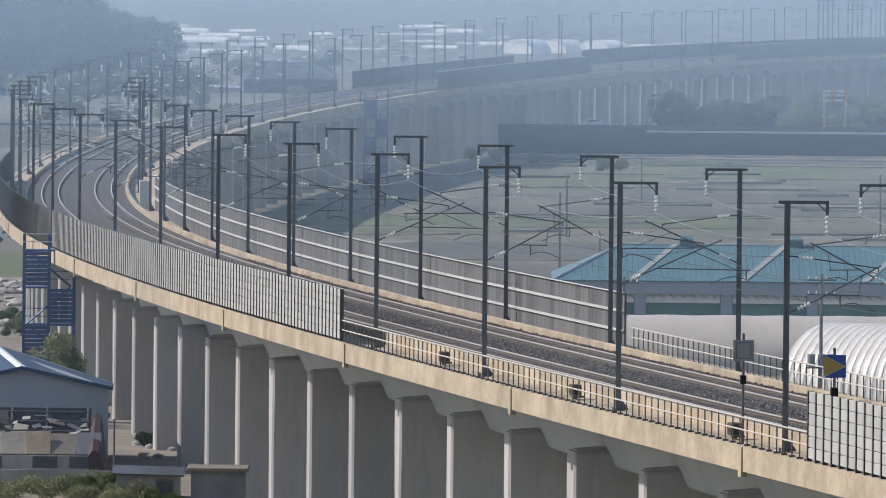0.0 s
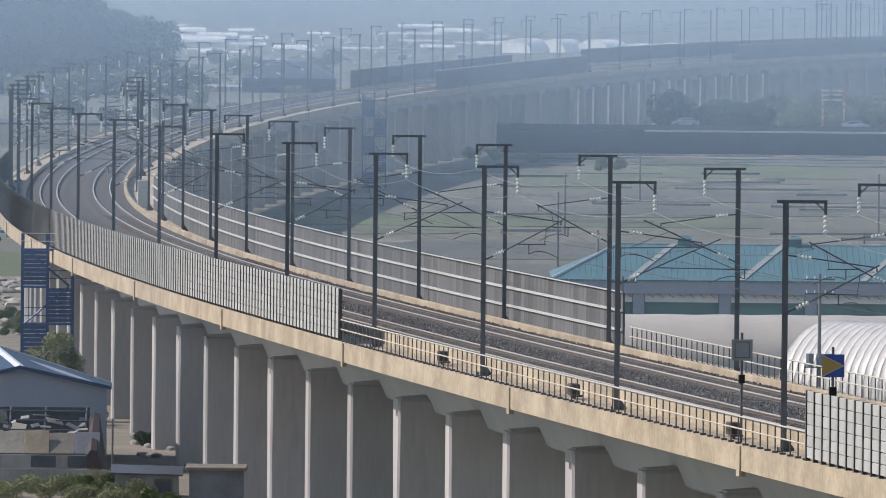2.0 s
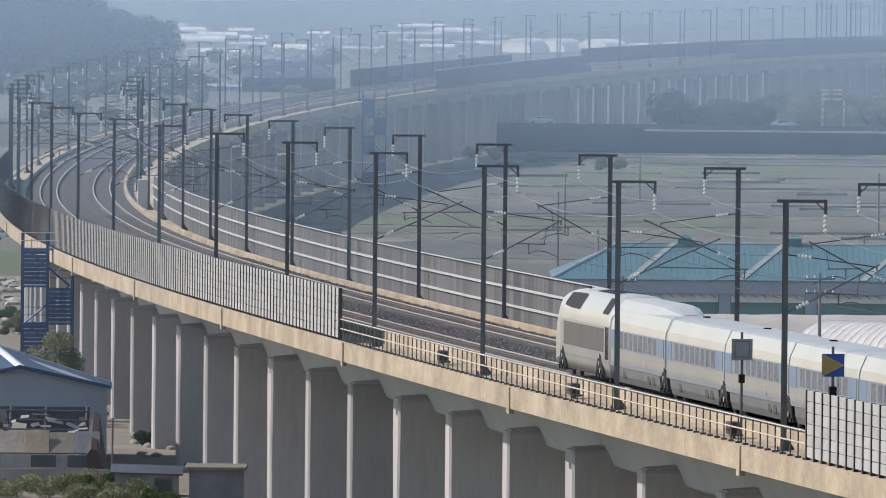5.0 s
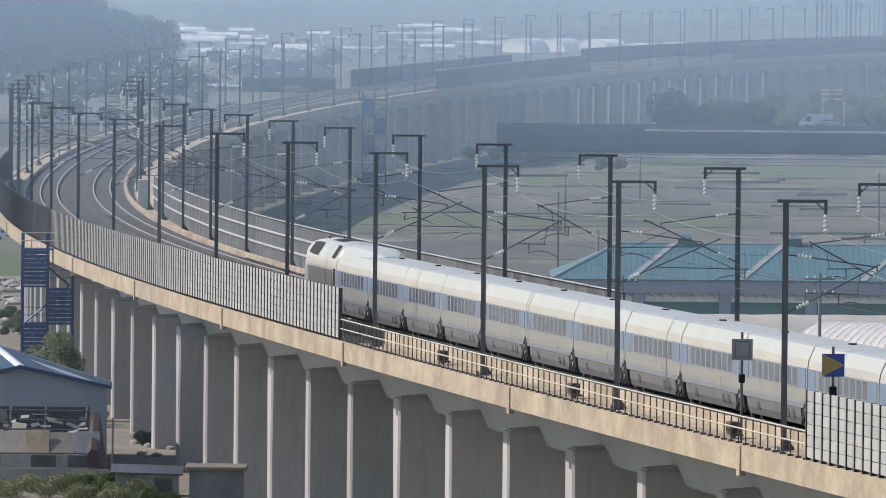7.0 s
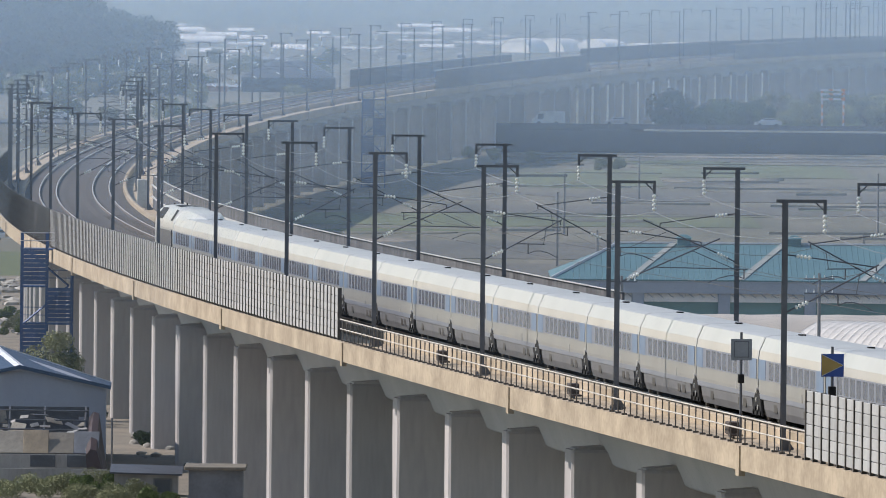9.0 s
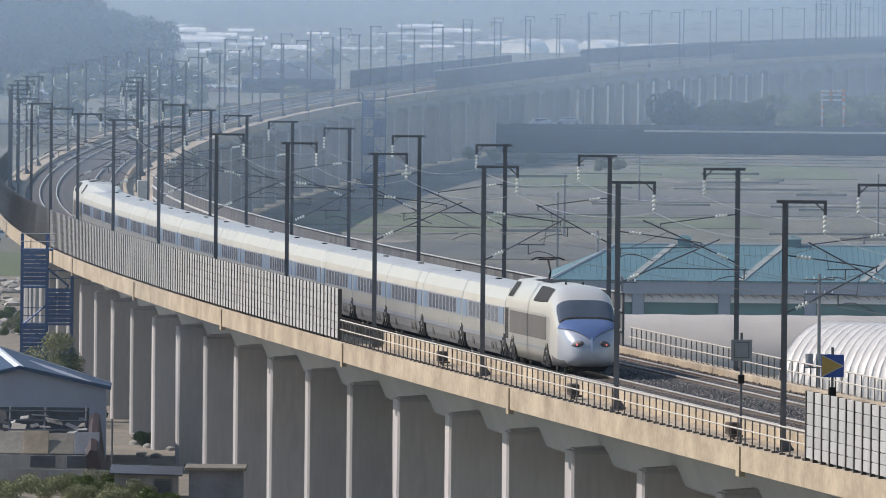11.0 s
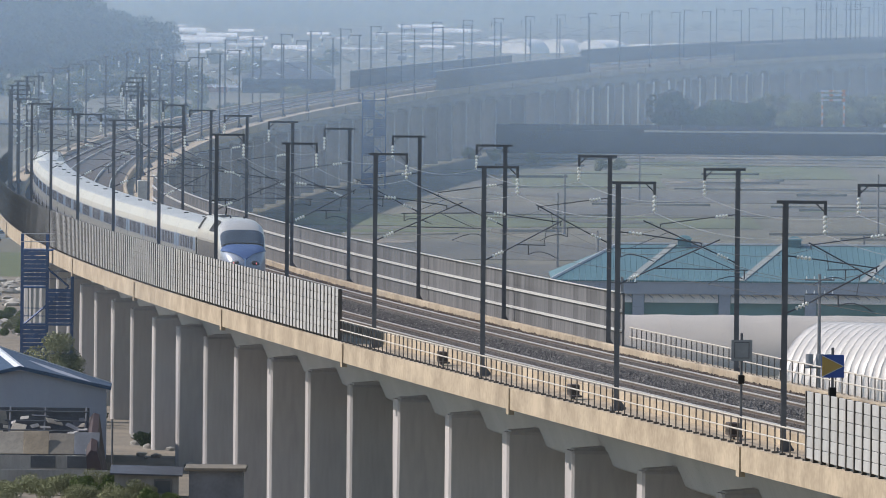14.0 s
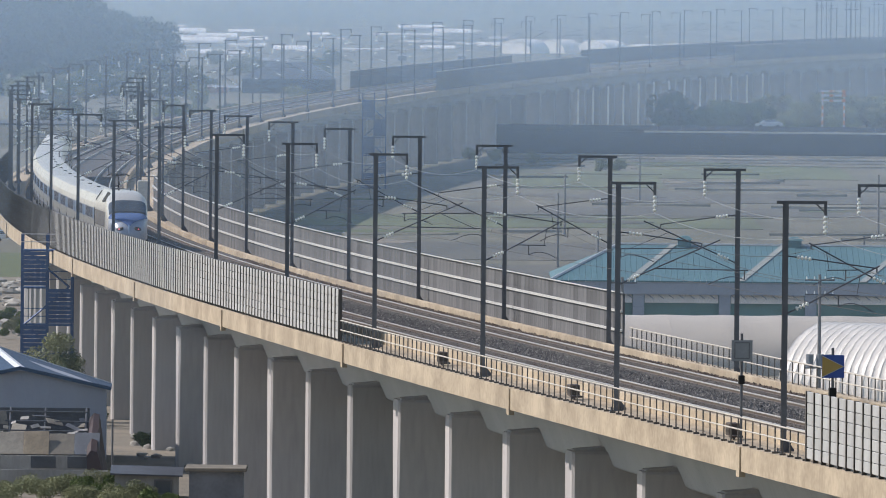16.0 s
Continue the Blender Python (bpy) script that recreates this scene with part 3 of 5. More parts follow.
# ---------------------------------------------------------------- things on the viaduct
SIGN_BLUE = mat("blue sign face", (0.035, 0.085, 0.32), (0.03, 0.07, 0.27), 0.5, scale=2, fine=12, bump=0.03)
SIGN_YELLOW = mat("ochre sign face", (0.42, 0.27, 0.07), (0.36, 0.23, 0.06), 0.5, scale=2, fine=12, bump=0.03)
SIGN_BACK = mat("bare grey sign back", (0.27, 0.285, 0.30), (0.21, 0.225, 0.24), 0.6, 0.2, scale=2, fine=12, bump=0.1)
CABINET = mat("pale cabinet paint", (0.60, 0.58, 0.52), (0.48, 0.46, 0.42), 0.6, scale=1.2, fine=10)
RUST = mat("brown steel box", (0.075, 0.055, 0.045), (0.045, 0.036, 0.03), 0.7, scale=2, fine=12)

for s in (-29.5, 21.5, 74.0):
    bx = group_of("trackside_box", "small dark brown equipment box on the walkway", "equipment box", "trackside boxes")
    bm = bevelled(box(bm := B(), -.22, .22, -.55, .55, .16, .66) and bm, .03)
    part("housing", bm, RUST, bx)
    bm = B()
    box(bm, -.24, .24, -1.3, -.55, .12, .2)
    part("tray", bm, RUST, bx)
    for y in (-.4, .4):
        bm = B()
        tube(bm, (0, y, 0), (0, y, .18), .05, 6)
        part("leg", bm, MAST, bx)
    bx.matrix_basis = stand(s, -5.75, -.44)


def sign_post(s, off, h0, h1, size, label):
    root = group_of("track_sign", label, "railway sign", "track signs")
    bm = B()
    tube(bm, (0, 0, -.44), (0, 0, h1), .055, 8)
    part("post", bm, MAST, root)
    bm = bevelled(box(bm := B(), -size / 2, size / 2, -.07, -.05, h0, h0 + size) and bm, .006)
    root.matrix_basis = stand(s, off)
    return root, bm


SIGN_A, SIGN_B = (-35.7, -6.3), (-59.8, -6.3)
root, bm = sign_post(*SIGN_A, 2.85, 3.95, .84, "square grey sign seen on a steel post")
part("board", bm, SIGN_BACK, root)
bm = B()
for x0, x1, z0, z1 in ((-.3, .3, 2.96, 2.99), (-.3, .3, 3.57, 3.6), (-.3, -.27, 2.99, 3.57), (.27, .3, 2.99, 3.57)):
    box(bm, x0, x1, -.085, -.071, z0, z1)
part("stiffening_frame", bm, MAST, root)
bm = bevelled(box(bm := B(), -.12, .12, -.1, .1, 1.95, 2.3) and bm, .02)
part("junction_box", bm, DARK, root)
root, bm = sign_post(*SIGN_B, 2.92, 4.05, .86, "blue square sign with an ochre triangle on a post")
part("board", bm, SIGN_BLUE, root, "blue square sign board")
bm = B()
loft(bm, [[(-.41, y, 2.95), (.40, y, 3.35), (-.41, y, 3.75)] for y in (-.088, -.071)])
bmesh.ops.recalc_face_normals(bm, faces=bm.faces)
part("triangle", bm, SIGN_YELLOW, root, "ochre triangle pointing sideways")
bm = B()
for z in (2.95, 3.75):
    pipe(bm, [(-.41, -.09, z), (.40, -.09, 3.35)], .012, 4)
part("triangle_edge", bm, CABINET, root)
bm = bevelled(box(bm := B(), -.14, .14, -.12, .12, 2.2, 2.55) and bm, .02)
part("junction_box", bm, DARK, root)

cab = group_of("trackside_cabinet", "tall pale equipment cabinet beside the inner track", "cabinet")
bm = bevelled(box(bm := B(), -.45, .45, -.8, .8, 0, 2.4) and bm, .04)
part("body", bm, CABINET, cab)
bm = B()
box(bm, -.42, .42, -.83, -.80, .12, 2.3)
part("door", bm, CABINET, cab)
cab.matrix_basis = stand(566, 5.4, -.44)


# ---------------------------------------------------------------- stair towers beside the viaduct
TOWER_BLUE = mat("deep blue scaffold paint", (0.035, 0.085, 0.22), (0.025, 0.06, 0.155), 0.5, 0.1, scale=1, fine=10)
TREAD = mat("bare steel treads", (0.55, 0.55, 0.54), (0.42, 0.42, 0.42), 0.45, 0.5, scale=3, fine=20)


def stair_tower(m, height, wide=4.2, deep=2.4, label="blue steel stair tower climbing to the viaduct walkway"):
    root = group_of("stair_tower", label, "stair tower", "stair towers")
    for x in (0, wide / 2, wide):
        for y in (0, deep):
            bm = B()
            hbeam(bm, .08, .08, .012, .008, 0, height + 1.1)
            o = part("column", bm, TOWER_BLUE, root)
            o.location = (x, y, 0)
    n = int(height // 2.6)
    for k in range(n + 1):
        z = height - 2.6 * k
        if z < .2:
            break
        bm = B()
        box(bm, -.1, wide / 2 if k % 2 else wide + .1, -.1, deep + .1, z - .12, z)
        part("landing", bm, TOWER_BLUE, root)
        for h in (.55, 1.1):
            bm = B()
            pipe(bm, [(-.1, -.1, z + h), (wide + .1, -.1, z + h)], .03, 6)
            part("guard_rail", bm, TREAD if k == 0 else TOWER_BLUE, root)
        # sheet cladding on alternate bays
        x0, x1 = ((0, wide / 2) if k % 2 == 0 else (wide / 2, wide))
        for i in range(8):
            bm = B()
            box(bm, x0 + .06, x1 - .06, -.06, -.02, z - 2.5 + .3 * i, z - 2.5 + .3 * i + .27)
            part("cladding_board", bm, TOWER_BLUE, root)
        for i in range(12):
            bm = B()
            u = i / 12
            q = u if k % 2 else 1 - u
            box(bm, .2 + q * (wide - .6), .5 + q * (wide - .6), .3, deep - .3, z - 2.6 + 2.6 * u, z - 2.6 + 2.6 * u + .05)
            part("tread", bm, TREAD, root)
        bm = B()
        pipe(bm, [(.2, .3, z - 2.6), (wide - .2, .3, z)] if k % 2 else [(.2, .3, z), (wide - .2, .3, z - 2.6)], .07, 4)
        part("stringer", bm, TOWER_BLUE, root)
    root.matrix_basis = m
    return root


stair_tower(Matrix.Translation((-29.45, 916, 4.4)), 10.65, 3.5, 2.2)
stair_tower(Matrix.Translation((-11.7, 1866, 0)), 12.6, 3.3, 2.4, "hazy blue steel stair tower under the far viaduct")

# ---------------------------------------------------------------- farm buildings by the viaduct, on ground 4.4 m above the plain
RISE = Matrix.Translation((0, 0, 4.45)) @ Matrix.Scale(0.884, 4)


def raised(ob):
    ob.matrix_basis = RISE @ ob.matrix_basis
    return ob


BLUE_ROOF = mat("blue steel roof sheet", (0.030, 0.070, 0.14), (0.024, 0.056, 0.11), 0.8, 0.0, scale=0.5, fine=6, bump=0.1, vary=0.08)
ROOF_TRIM = mat("white verge trim", (0.75, 0.77, 0.8), (0.62, 0.64, 0.68), 0.5, scale=1, fine=8)
LILAC = mat("grey-blue wall sheet", (0.32, 0.35, 0.42), (0.27, 0.295, 0.36), 0.7, scale=0.4, fine=4, stretch=(1, 1, .3))
BOARD = mat("weathered pale board", (0.37, 0.335, 0.275), (0.21, 0.19, 0.165), 0.85, scale=0.6, fine=6, vary=0.45)
GREYWALL = mat("stained render wall", (0.37, 0.36, 0.345), (0.22, 0.215, 0.21), 0.9, scale=0.4, fine=4, stretch=(1, 1, .3))
TARP = mat("dark wrinkled tarpaulin", (0.075, 0.082, 0.10), (0.045, 0.05, 0.062), 0.5, scale=1, fine=5, bump=0.5)
SHEET_GREY = mat("dull blue-grey sheet", (0.19, 0.205, 0.235), (0.13, 0.14, 0.16), 0.8, scale=0.8, fine=6)
SHEET_TAN = mat("stained tan sheet", (0.42, 0.34, 0.24), (0.24, 0.20, 0.15), 0.85, scale=0.8, fine=6)
MAROON = mat("faded maroon sheet", (0.05, 0.028, 0.03), (0.035, 0.022, 0.024), 0.7, scale=0.7, fine=6)


def gable_house(front, back):
    """A shed between two end gables, each (y, left, middle, right, eave, ridge); the back one may differ."""
    root = group_of("shed", "large grey-blue shed with a blue ribbed metal roof", "shed")
    front, back = np.array(front), np.array(back)

    def gable(u):
        return front + (back - front) * u

    bm = B()
    loft(bm, [[(x0, y, 0), (x1, y, 0), (x1, y, eave), (xm, y, ridge), (x0, y, eave)] for y, x0, xm, x1, eave, ridge in (front, back)])
    bmesh.ops.recalc_face_normals(bm, faces=bm.faces)
    part("wall", bm, LILAC, root, "plain grey-blue sheet wall")
    n = 22
    for side in (-1, 1):
        def edge(u):
            y, x0, xm, x1, eave, ridge = gable(u)
            return y, xm, (x0 - .35 if side < 0 else x1 + .35), eave - .12, ridge

        for i in range(n):
            rings = []
            for u in (-.015 + 1.03 * i / n, -.015 + 1.03 * (i + .97) / n):
                y, xm, xe, ez, ridge = edge(u)
                rings.append([(xm, y, ridge + .05), (xe, y, ez), (xe, y, ez + .1), (xm, y, ridge + .17)])
            bm = B()
            loft(bm, rings)
            bmesh.ops.recalc_face_normals(bm, faces=bm.faces)
            part("roof_sheet", bm, BLUE_ROOF, root)
        for u, m in ((-.016, BLUE_ROOF), (1.016, ROOF_TRIM)):
            y, xm, xe, ez, ridge = edge(u)
            bm = B()
            loft(bm, [[(xm, yy, ridge - .02), (xe, yy, ez - .08), (xe, yy, ez + .17), (xm, yy, ridge + .24)] for yy in (y - .03, y + .03)])
            bmesh.ops.recalc_face_normals(bm, faces=bm.faces)
            part("verge_trim", bm, m, root)
    bm = B()
    loft(bm, [[(xm - .35, y, ridge + .14), (xm, y, ridge + .26), (xm + .35, y, ridge + .14)] for y, _, xm, _, _, ridge in (gable(-.01), gable(1.01))])
    bmesh.ops.recalc_face_normals(bm, faces=bm.faces)
    part("ridge_cap", bm, ROOF_TRIM, root, "white ridge cap")
    return root


raised(gable_house((905, -35.0, -29.2, -23.2, 5.85, 7.05), (934, -40.5, -32.1, -23.9, 5.1, 7.6)))

ruin = raised(group_of("ruined_shed", "half-collapsed shed with a bare roof frame and loose boards", "shed"))
bm = B()
box(bm, -32, -23.5, 893.0, 893.25, 0, 1.6)
part("front_wall", bm, GREYWALL, ruin, "stained rendered wall")
for x0, x1 in ((-31.8, -30.1), (-28.0, -26.3), (-25.5, -23.7)):
    bm = B()
    box(bm, x0, x1, 892.9, 892.98, .75, 1.55)
    part("opening_cover", bm, TARP, ruin, "dark hanging tarpaulin")
for i in range(5):
    bm = bevelled(box(bm := B(), -.86, .86, -.04, .04, 0, 1.75) and bm, .02)
    o = part("board", bm, (SHEET_GREY, BOARD, SHEET_TAN, BOARD, SHEET_GREY)[i], ruin, "pale weathered sheet")
    o.matrix_basis = pose(-31.1 + 1.72 * i, 893.6, 1.65, -38 + 5 * (i % 3), 0, 2 - i)
for z in (2.6, 3.2, 3.8, 4.4):
    bm = B()
    pipe(bm, [(-32, 895 + (z - 2.6) * 2.2, z), (-24.2, 895 + (z - 2.6) * 2.2, z - .05)], .06, 6)
    part("purlin", bm, MAST, ruin)
for x in (-31.8, -29.6, -27.2, -24.4):
    bm = B()
    pipe(bm, [(x, 894.0, 1.7), (x, 899.6, 4.6)], .07, 6)
    part("rafter", bm, MAST, ruin)
bm = B()
box(bm, -32, -24.2, 899.9, 900.0, 0, 4.6)
part("back_sheet", bm, TARP, ruin, "dark back sheet")
for x, y, z, rx, rz, w in ((-30.6, 896.0, 2.9, -52, 8, 1.2), (-29.0, 896.6, 3.2, -40, -14, 1.0), (-28.2, 895.4, 2.4, -60, 20, 1.5), (-30.2, 897.6, 4.0, -30, 30, .9), (-26.0, 895.2, 2.2, -70, -5, .8)):
    bm = bevelled(box(bm := B(), -w / 2, w / 2, -.03, .03, -.5, .5) and bm, .01)
    o = part("loose_board", bm, BOARD, ruin, "pale loose board")
    o.matrix_basis = pose(x, y, z, rx, 8, rz)
for i in range(34):
    w, h = rnd.uniform(.3, 1.3), rnd.uniform(.15, .6)
    bm = B()
    box(bm, -w / 2, w / 2, -.025, .025, -h / 2, h / 2)
    o = part("debris", bm, rnd.choice((BOARD, TARP, GREYWALL, MAST, BOARD)), ruin, "broken board or sheet lying in the wreck")
    t = rnd.random()
    o.matrix_basis = pose(rnd.uniform(-31.8, -24.4), 893.8 + 4.5 * t, 1.9 + 2.2 * t, rnd.uniform(-80, -20), rnd.uniform(-25, 25), rnd.uniform(-40, 40))
bm = B()
loft(bm, [[(-24.1, y, 0), (-22.9, y, 0), (-23.5, y, z), (-23.9, y, z + .1), (-24.2, y, z - .3)] for y, z in ((892.6, 1.9), (895, 3.0), (899.5, 4.2))])
bmesh.ops.recalc_face_normals(bm, faces=bm.faces)
part("side_sheet", bm, MAROON, ruin, "faded maroon side sheet")
bm = B()
tube(bm, (-22.4, 891, 0), (-22.4, 891, 4.2), .07, 8)
tagged(raised(finish("fence_post", bm, MAST)), "thin dark steel post beside the shed", "post")

low = group_of("low_store", "low grey block store with a pale slab roof", "store")
bm = B()
box(bm, -14.25, -11.2, 740, 744, 4.4, 7.1)
part("wall", bm, SHEET_GREY, low)
bm = bevelled(box(bm := B(), -14.5, -11.0, 739.6, 744.4, 7.1, 7.3) and bm, .04)
part("roof_slab", bm, BOARD, low, "pale roof slab")
hut = raised(group_of("low_hut", "low dark hut with a sheet roof and one window", "hut"))
bm = B()
box(bm, -21.6, -17.4, 866, 869, 0, 1.5)
part("wall", bm, GREYWALL, hut)
bm = B()
loft(bm, [[(-21.9, y, z), (-17.1, y, z - .1), (-17.1, y, z), (-21.9, y, z + .1)] for y, z in ((865.6, 1.5), (869.4, 1.9))])
bmesh.ops.recalc_face_normals(bm, faces=bm.faces)
part("roof", bm, TARP, hut, "dark sheet roof")
bm = B()
box(bm, -18.9, -17.9, 865.9, 865.98, .3, 1.1)
part("window", bm, WINDSCREEN, hut)
bm = B()
for x0, x1, z0, z1 in ((-19, -18.9, .2, 1.2), (-17.9, -17.8, .2, 1.2), (-18.9, -17.9, 1.1, 1.2), (-18.9, -17.9, .2, .3)):
    box(bm, x0, x1, 865.86, 865.98, z0, z1)
part("window_frame", bm, MAST, hut)
bm = B()
box(bm, -40, -21.9, 884, 884.2, 0, 1.0)
tagged(raised(finish("garden_wall", bm, GREYWALL)), "low stained boundary wall in front of the shed", "wall")
slab("earth_yard", -70, -7, 700, 1005, 4.44, EARTH, "trodden bare earth under the viaduct", "yard")
slab("grass_strip", -90, -30, 1390, 1490, .06, GRASS, "rough green grass strip beside the line", "grass")
slab("rocky_strip", -90, -33, 1150, 1390, .07, EARTH, "pale stony waste ground", "waste ground")

# ---------------------------------------------------------------- rocks and rubble
STONE = mat("pale rubble", (0.42, 0.40, 0.36), (0.28, 0.26, 0.23), 0.9, scale=1, fine=8, vary=0.3)
ROCKS = []
for k in range(5):
    bm = B()
    bmesh.ops.create_icosphere(bm, subdivisions=1, radius=.5)
    for v in bm.verts:
        v.co = Vector((v.co.x * 1.3, v.co.y, v.co.z * .7)) * (0.7 + .6 * rnd.random())
    ROCKS.append(shared("rock", bm, STONE))
for i in range(110):
    y = rnd.uniform(1190, 1385)
    ob = new("rock", ROCKS[i % 5])
    k = rnd.uniform(.5, 1.8)
    ob.matrix_basis = Matrix.Translation((-784 * y / 23191 + rnd.uniform(-1, 5.5), y, .1)) @ Matrix.Rotation(rnd.random() * 6, 4, "Z") @ Matrix.Diagonal((k, k, k * .8, 1))
    tagged(ob, "pale rough stone lying on waste ground", "rock", "rubble stones")
for i in range(26):
    y = rnd.uniform(905, 975)
    ob = new("rock", ROCKS[i % 5])
    k = rnd.uniform(.25, .8)
    ob.matrix_basis = Matrix.Translation((rnd.uniform(-21.5, -16.5) - (y - 905) * .03, y, .1)) @ Matrix.Diagonal((k, k, k, 1))
    raised(ob)
    tagged(ob, "small stone lying on bare earth", "rock", "rubble stones")

# ---------------------------------------------------------------- plants
LEAF = mat("spring leaves", (0.10, 0.135, 0.045), (0.055, 0.08, 0.028), 0.7, scale=0.6, fine=5, bump=0, vary=0.2, spec=0.08)
LEAF_DRY = mat("dry olive leaves", (0.25, 0.262, 0.15), (0.16, 0.17, 0.095), 0.75, scale=0.6, fine=5, bump=0, vary=0.2, spec=0.08)
LEAF_DARK = mat("dark green leaves", (0.05, 0.075, 0.03), (0.03, 0.045, 0.02), 0.7, scale=0.6, fine=5, bump=0, vary=0.2, spec=0.08)
BARK = mat("grey bark", (0.12, 0.10, 0.08), (0.07, 0.06, 0.05), 0.9, scale=3, fine=14, bump=0.6)


def leaves(r, blobs, n, size, seed):
    """Many small leaf clumps spread through overlapping lobes."""
    g = random.Random(seed)
    vs, fs = [], []
    for c, br in blobs:
        for _ in range(n):
            d = Vector((g.gauss(0, 1), g.gauss(0, 1), g.gauss(0, 1))).normalized() * br * (g.random() ** .35)
            p = Vector(c) + Vector((d.x, d.y, d.z * .8))
            a, b = Vector((g.gauss(0, 1), g.gauss(0, 1), g.gauss(0, 1))).normalized(), Vector((g.gauss(0, 1), g.gauss(0, 1), g.gauss(0, 1))).normalized()
            k = size * g.uniform(.6, 1.4)
            i = len(vs)
            vs += [p - a * k, p + b * k * .6, p + a * k, p - b * k * .6]
            fs.append((i, i + 1, i + 2, i + 3))
    me = bpy.data.meshes.new("crown")
    me.from_pydata(vs, [], fs)
    return me


def tree(height, width, material, seed, n=260, size=.35):
    g = random.Random(seed)
    root = group_of("tree", "broad leafy tree in hazy spring green", "tree", "trees")
    bm = B()
    tube(bm, (0, 0, 0), (0, 0, height * .35), width * .06, 8, width * .045)
    tips = []
    for i in range(6):
        a = i * 1.05 + g.random()
        e = Vector((math.cos(a) * width * .3, math.sin(a) * width * .3, height * g.uniform(.35, .8)))
        tube(bm, (0, 0, height * .33), e, width * .035, 6, width * .012)
        tips.append(e)
    tube(bm, (0, 0, height * .33), (0, 0, height * .85), width * .04, 6, width * .01)
    part("trunk", bm, BARK, root)
    blobs = [(t, width * g.uniform(.16, .26)) for t in tips] + [((g.uniform(-.25, .25) * width, g.uniform(-.25, .25) * width, height * g.uniform(.25, .9)), width * g.uniform(.13, .24)) for _ in range(8)] + [((0, 0, height * .88), width * .18)]
    me = leaves(1, blobs, n, size, seed)
    me.materials.append(material)
    o = new("crown", me)
    o.parent = root
    return root


def bush(x, y, w, h, material, seed, n=420, size=.12):
    g = random.Random(seed)
    blobs = [((g.uniform(-.5, .5) * w, g.uniform(-.4, .4) * w, h * g.uniform(.2, .75)), w * g.uniform(.16, .3)) for _ in range(7)]
    me = leaves(1, blobs, n, size, seed)
    me.materials.append(material)
    o = new("bush", me)
    o.location = (x, y, 0)
    tagged(o, "scruffy olive-green bush with gaps growing from bare ground" if material is LEAF_DRY else "dense green bush growing from bare ground", "bush", "bushes")
    return o


for i, (x, y, w, h, m) in enumerate(((-28.2, 872, 2.4, .7, LEAF_DRY), (-25.5, 868, 3.0, 1.3, LEAF_DRY), (-22.6, 866, 2.8, 1.6, LEAF), (-20.2, 862, 3.0, 1.3, LEAF_DRY), (-31.0, 870, 2.8, .8, LEAF_DRY),
                                      (-18.4, 858, 2.4, 1.0, LEAF), (-29.2, 984, 3.6, 7.6, LEAF_DARK), (-31.2, 986, 3.2, 5.6, LEAF), (-27.0, 988, 2.6, 3.0, LEAF_DARK), (-34.6, 992, 2.2, 2.4, LEAF),
                                      (-21.5, 948, 2.0, 1.4, LEAF_DARK), (-20.4, 962, 1.6, 1.1, LEAF_DRY), (-38.6, 1185, 2.4, 2.2, LEAF), (-39.6, 1200, 2.6, 2.4, LEAF_DRY), (-40.5, 1230, 2.2, 1.8, LEAF), (-33.2, 874, 3.2, .8, LEAF_DRY), (-27.0, 876, 3, .8, LEAF_DRY), (-23.6, 874, 3.6, 1.2, LEAF_DRY), (-30, 864, 4, .5, LEAF_DRY), (-25, 862, 4, .5, LEAF_DRY), (-20.8, 858, 3, .5, LEAF_DRY))):
    o = bush(x, y, w, h, m, 40 + i, 900, .06)
    if y < 1010:
        raised(o)

a, b, c = tree(22, 22, LEAF_DARK, 3, 420, .55), tree(8, 10, LEAF, 5, 300, .28), tree(8, 10, LEAF_DRY, 8, 300, .28)
a.matrix_basis = pose(-97, 2860, 0)
for i in range(12):
    copy_thing(a, pose(-104 + 3.5 * i + rnd.uniform(-1, 1), 2850 + rnd.uniform(-50, 60), -2, 0, 0, 47 * i) @ Matrix.Scale(rnd.uniform(.85, 1.1) * (1.0 if i < 9 else .85), 4))
yard_tree = tree(6.0, 4.2, LEAF_DRY, 12, 900, .08)
yard_tree.matrix_basis = pose(-26.0, 880, 4.4)
tagged(yard_tree, "slender leafy tree growing behind the shed")
shrub = tree(4.4, 3.6, LEAF, 14, 700, .08)
shrub.matrix_basis = pose(-28.4, 884, 4.4)
tagged(shrub, "young green tree growing behind the shed")
b.matrix_basis, c.matrix_basis = pose(42, 2420, -1), pose(72, 2425, -1)
for i in range(26):
    x = 40 + 2.6 * i + rnd.uniform(-1.2, 1.2)
    copy_thing(b if x < 60 else c, pose(x, 2420 + rnd.uniform(-30, 60), -1.2, 0, 0, 61 * i) @ Matrix.Scale(rnd.uniform(.6, .95), 4))
for i, (x, y) in enumerate(((24, 2010), (27, 2020), (8, 2090), (4, 2100), (14, 2060))):
    copy_thing(c, pose(x, y, -.4, 0, 0, 80 * i) @ Matrix.Scale(.28, 4))
for i in range(12):
    copy_thing(c, pose(-62 + 5 * i + rnd.uniform(-2, 2), 2250 + rnd.uniform(-60, 250), -.8, 0, 0, 33 * i) @ Matrix.Scale(rnd.uniform(.4, .65), 4))

for i in range(16):
    copy_thing(c if i % 2 else b, pose(-100 + 3.0 * i + rnd.uniform(-1, 1), 2790 + rnd.uniform(-20, 20), -1, 0, 0, 29 * i) @ Matrix.Scale(rnd.uniform(.55, .95), 4))

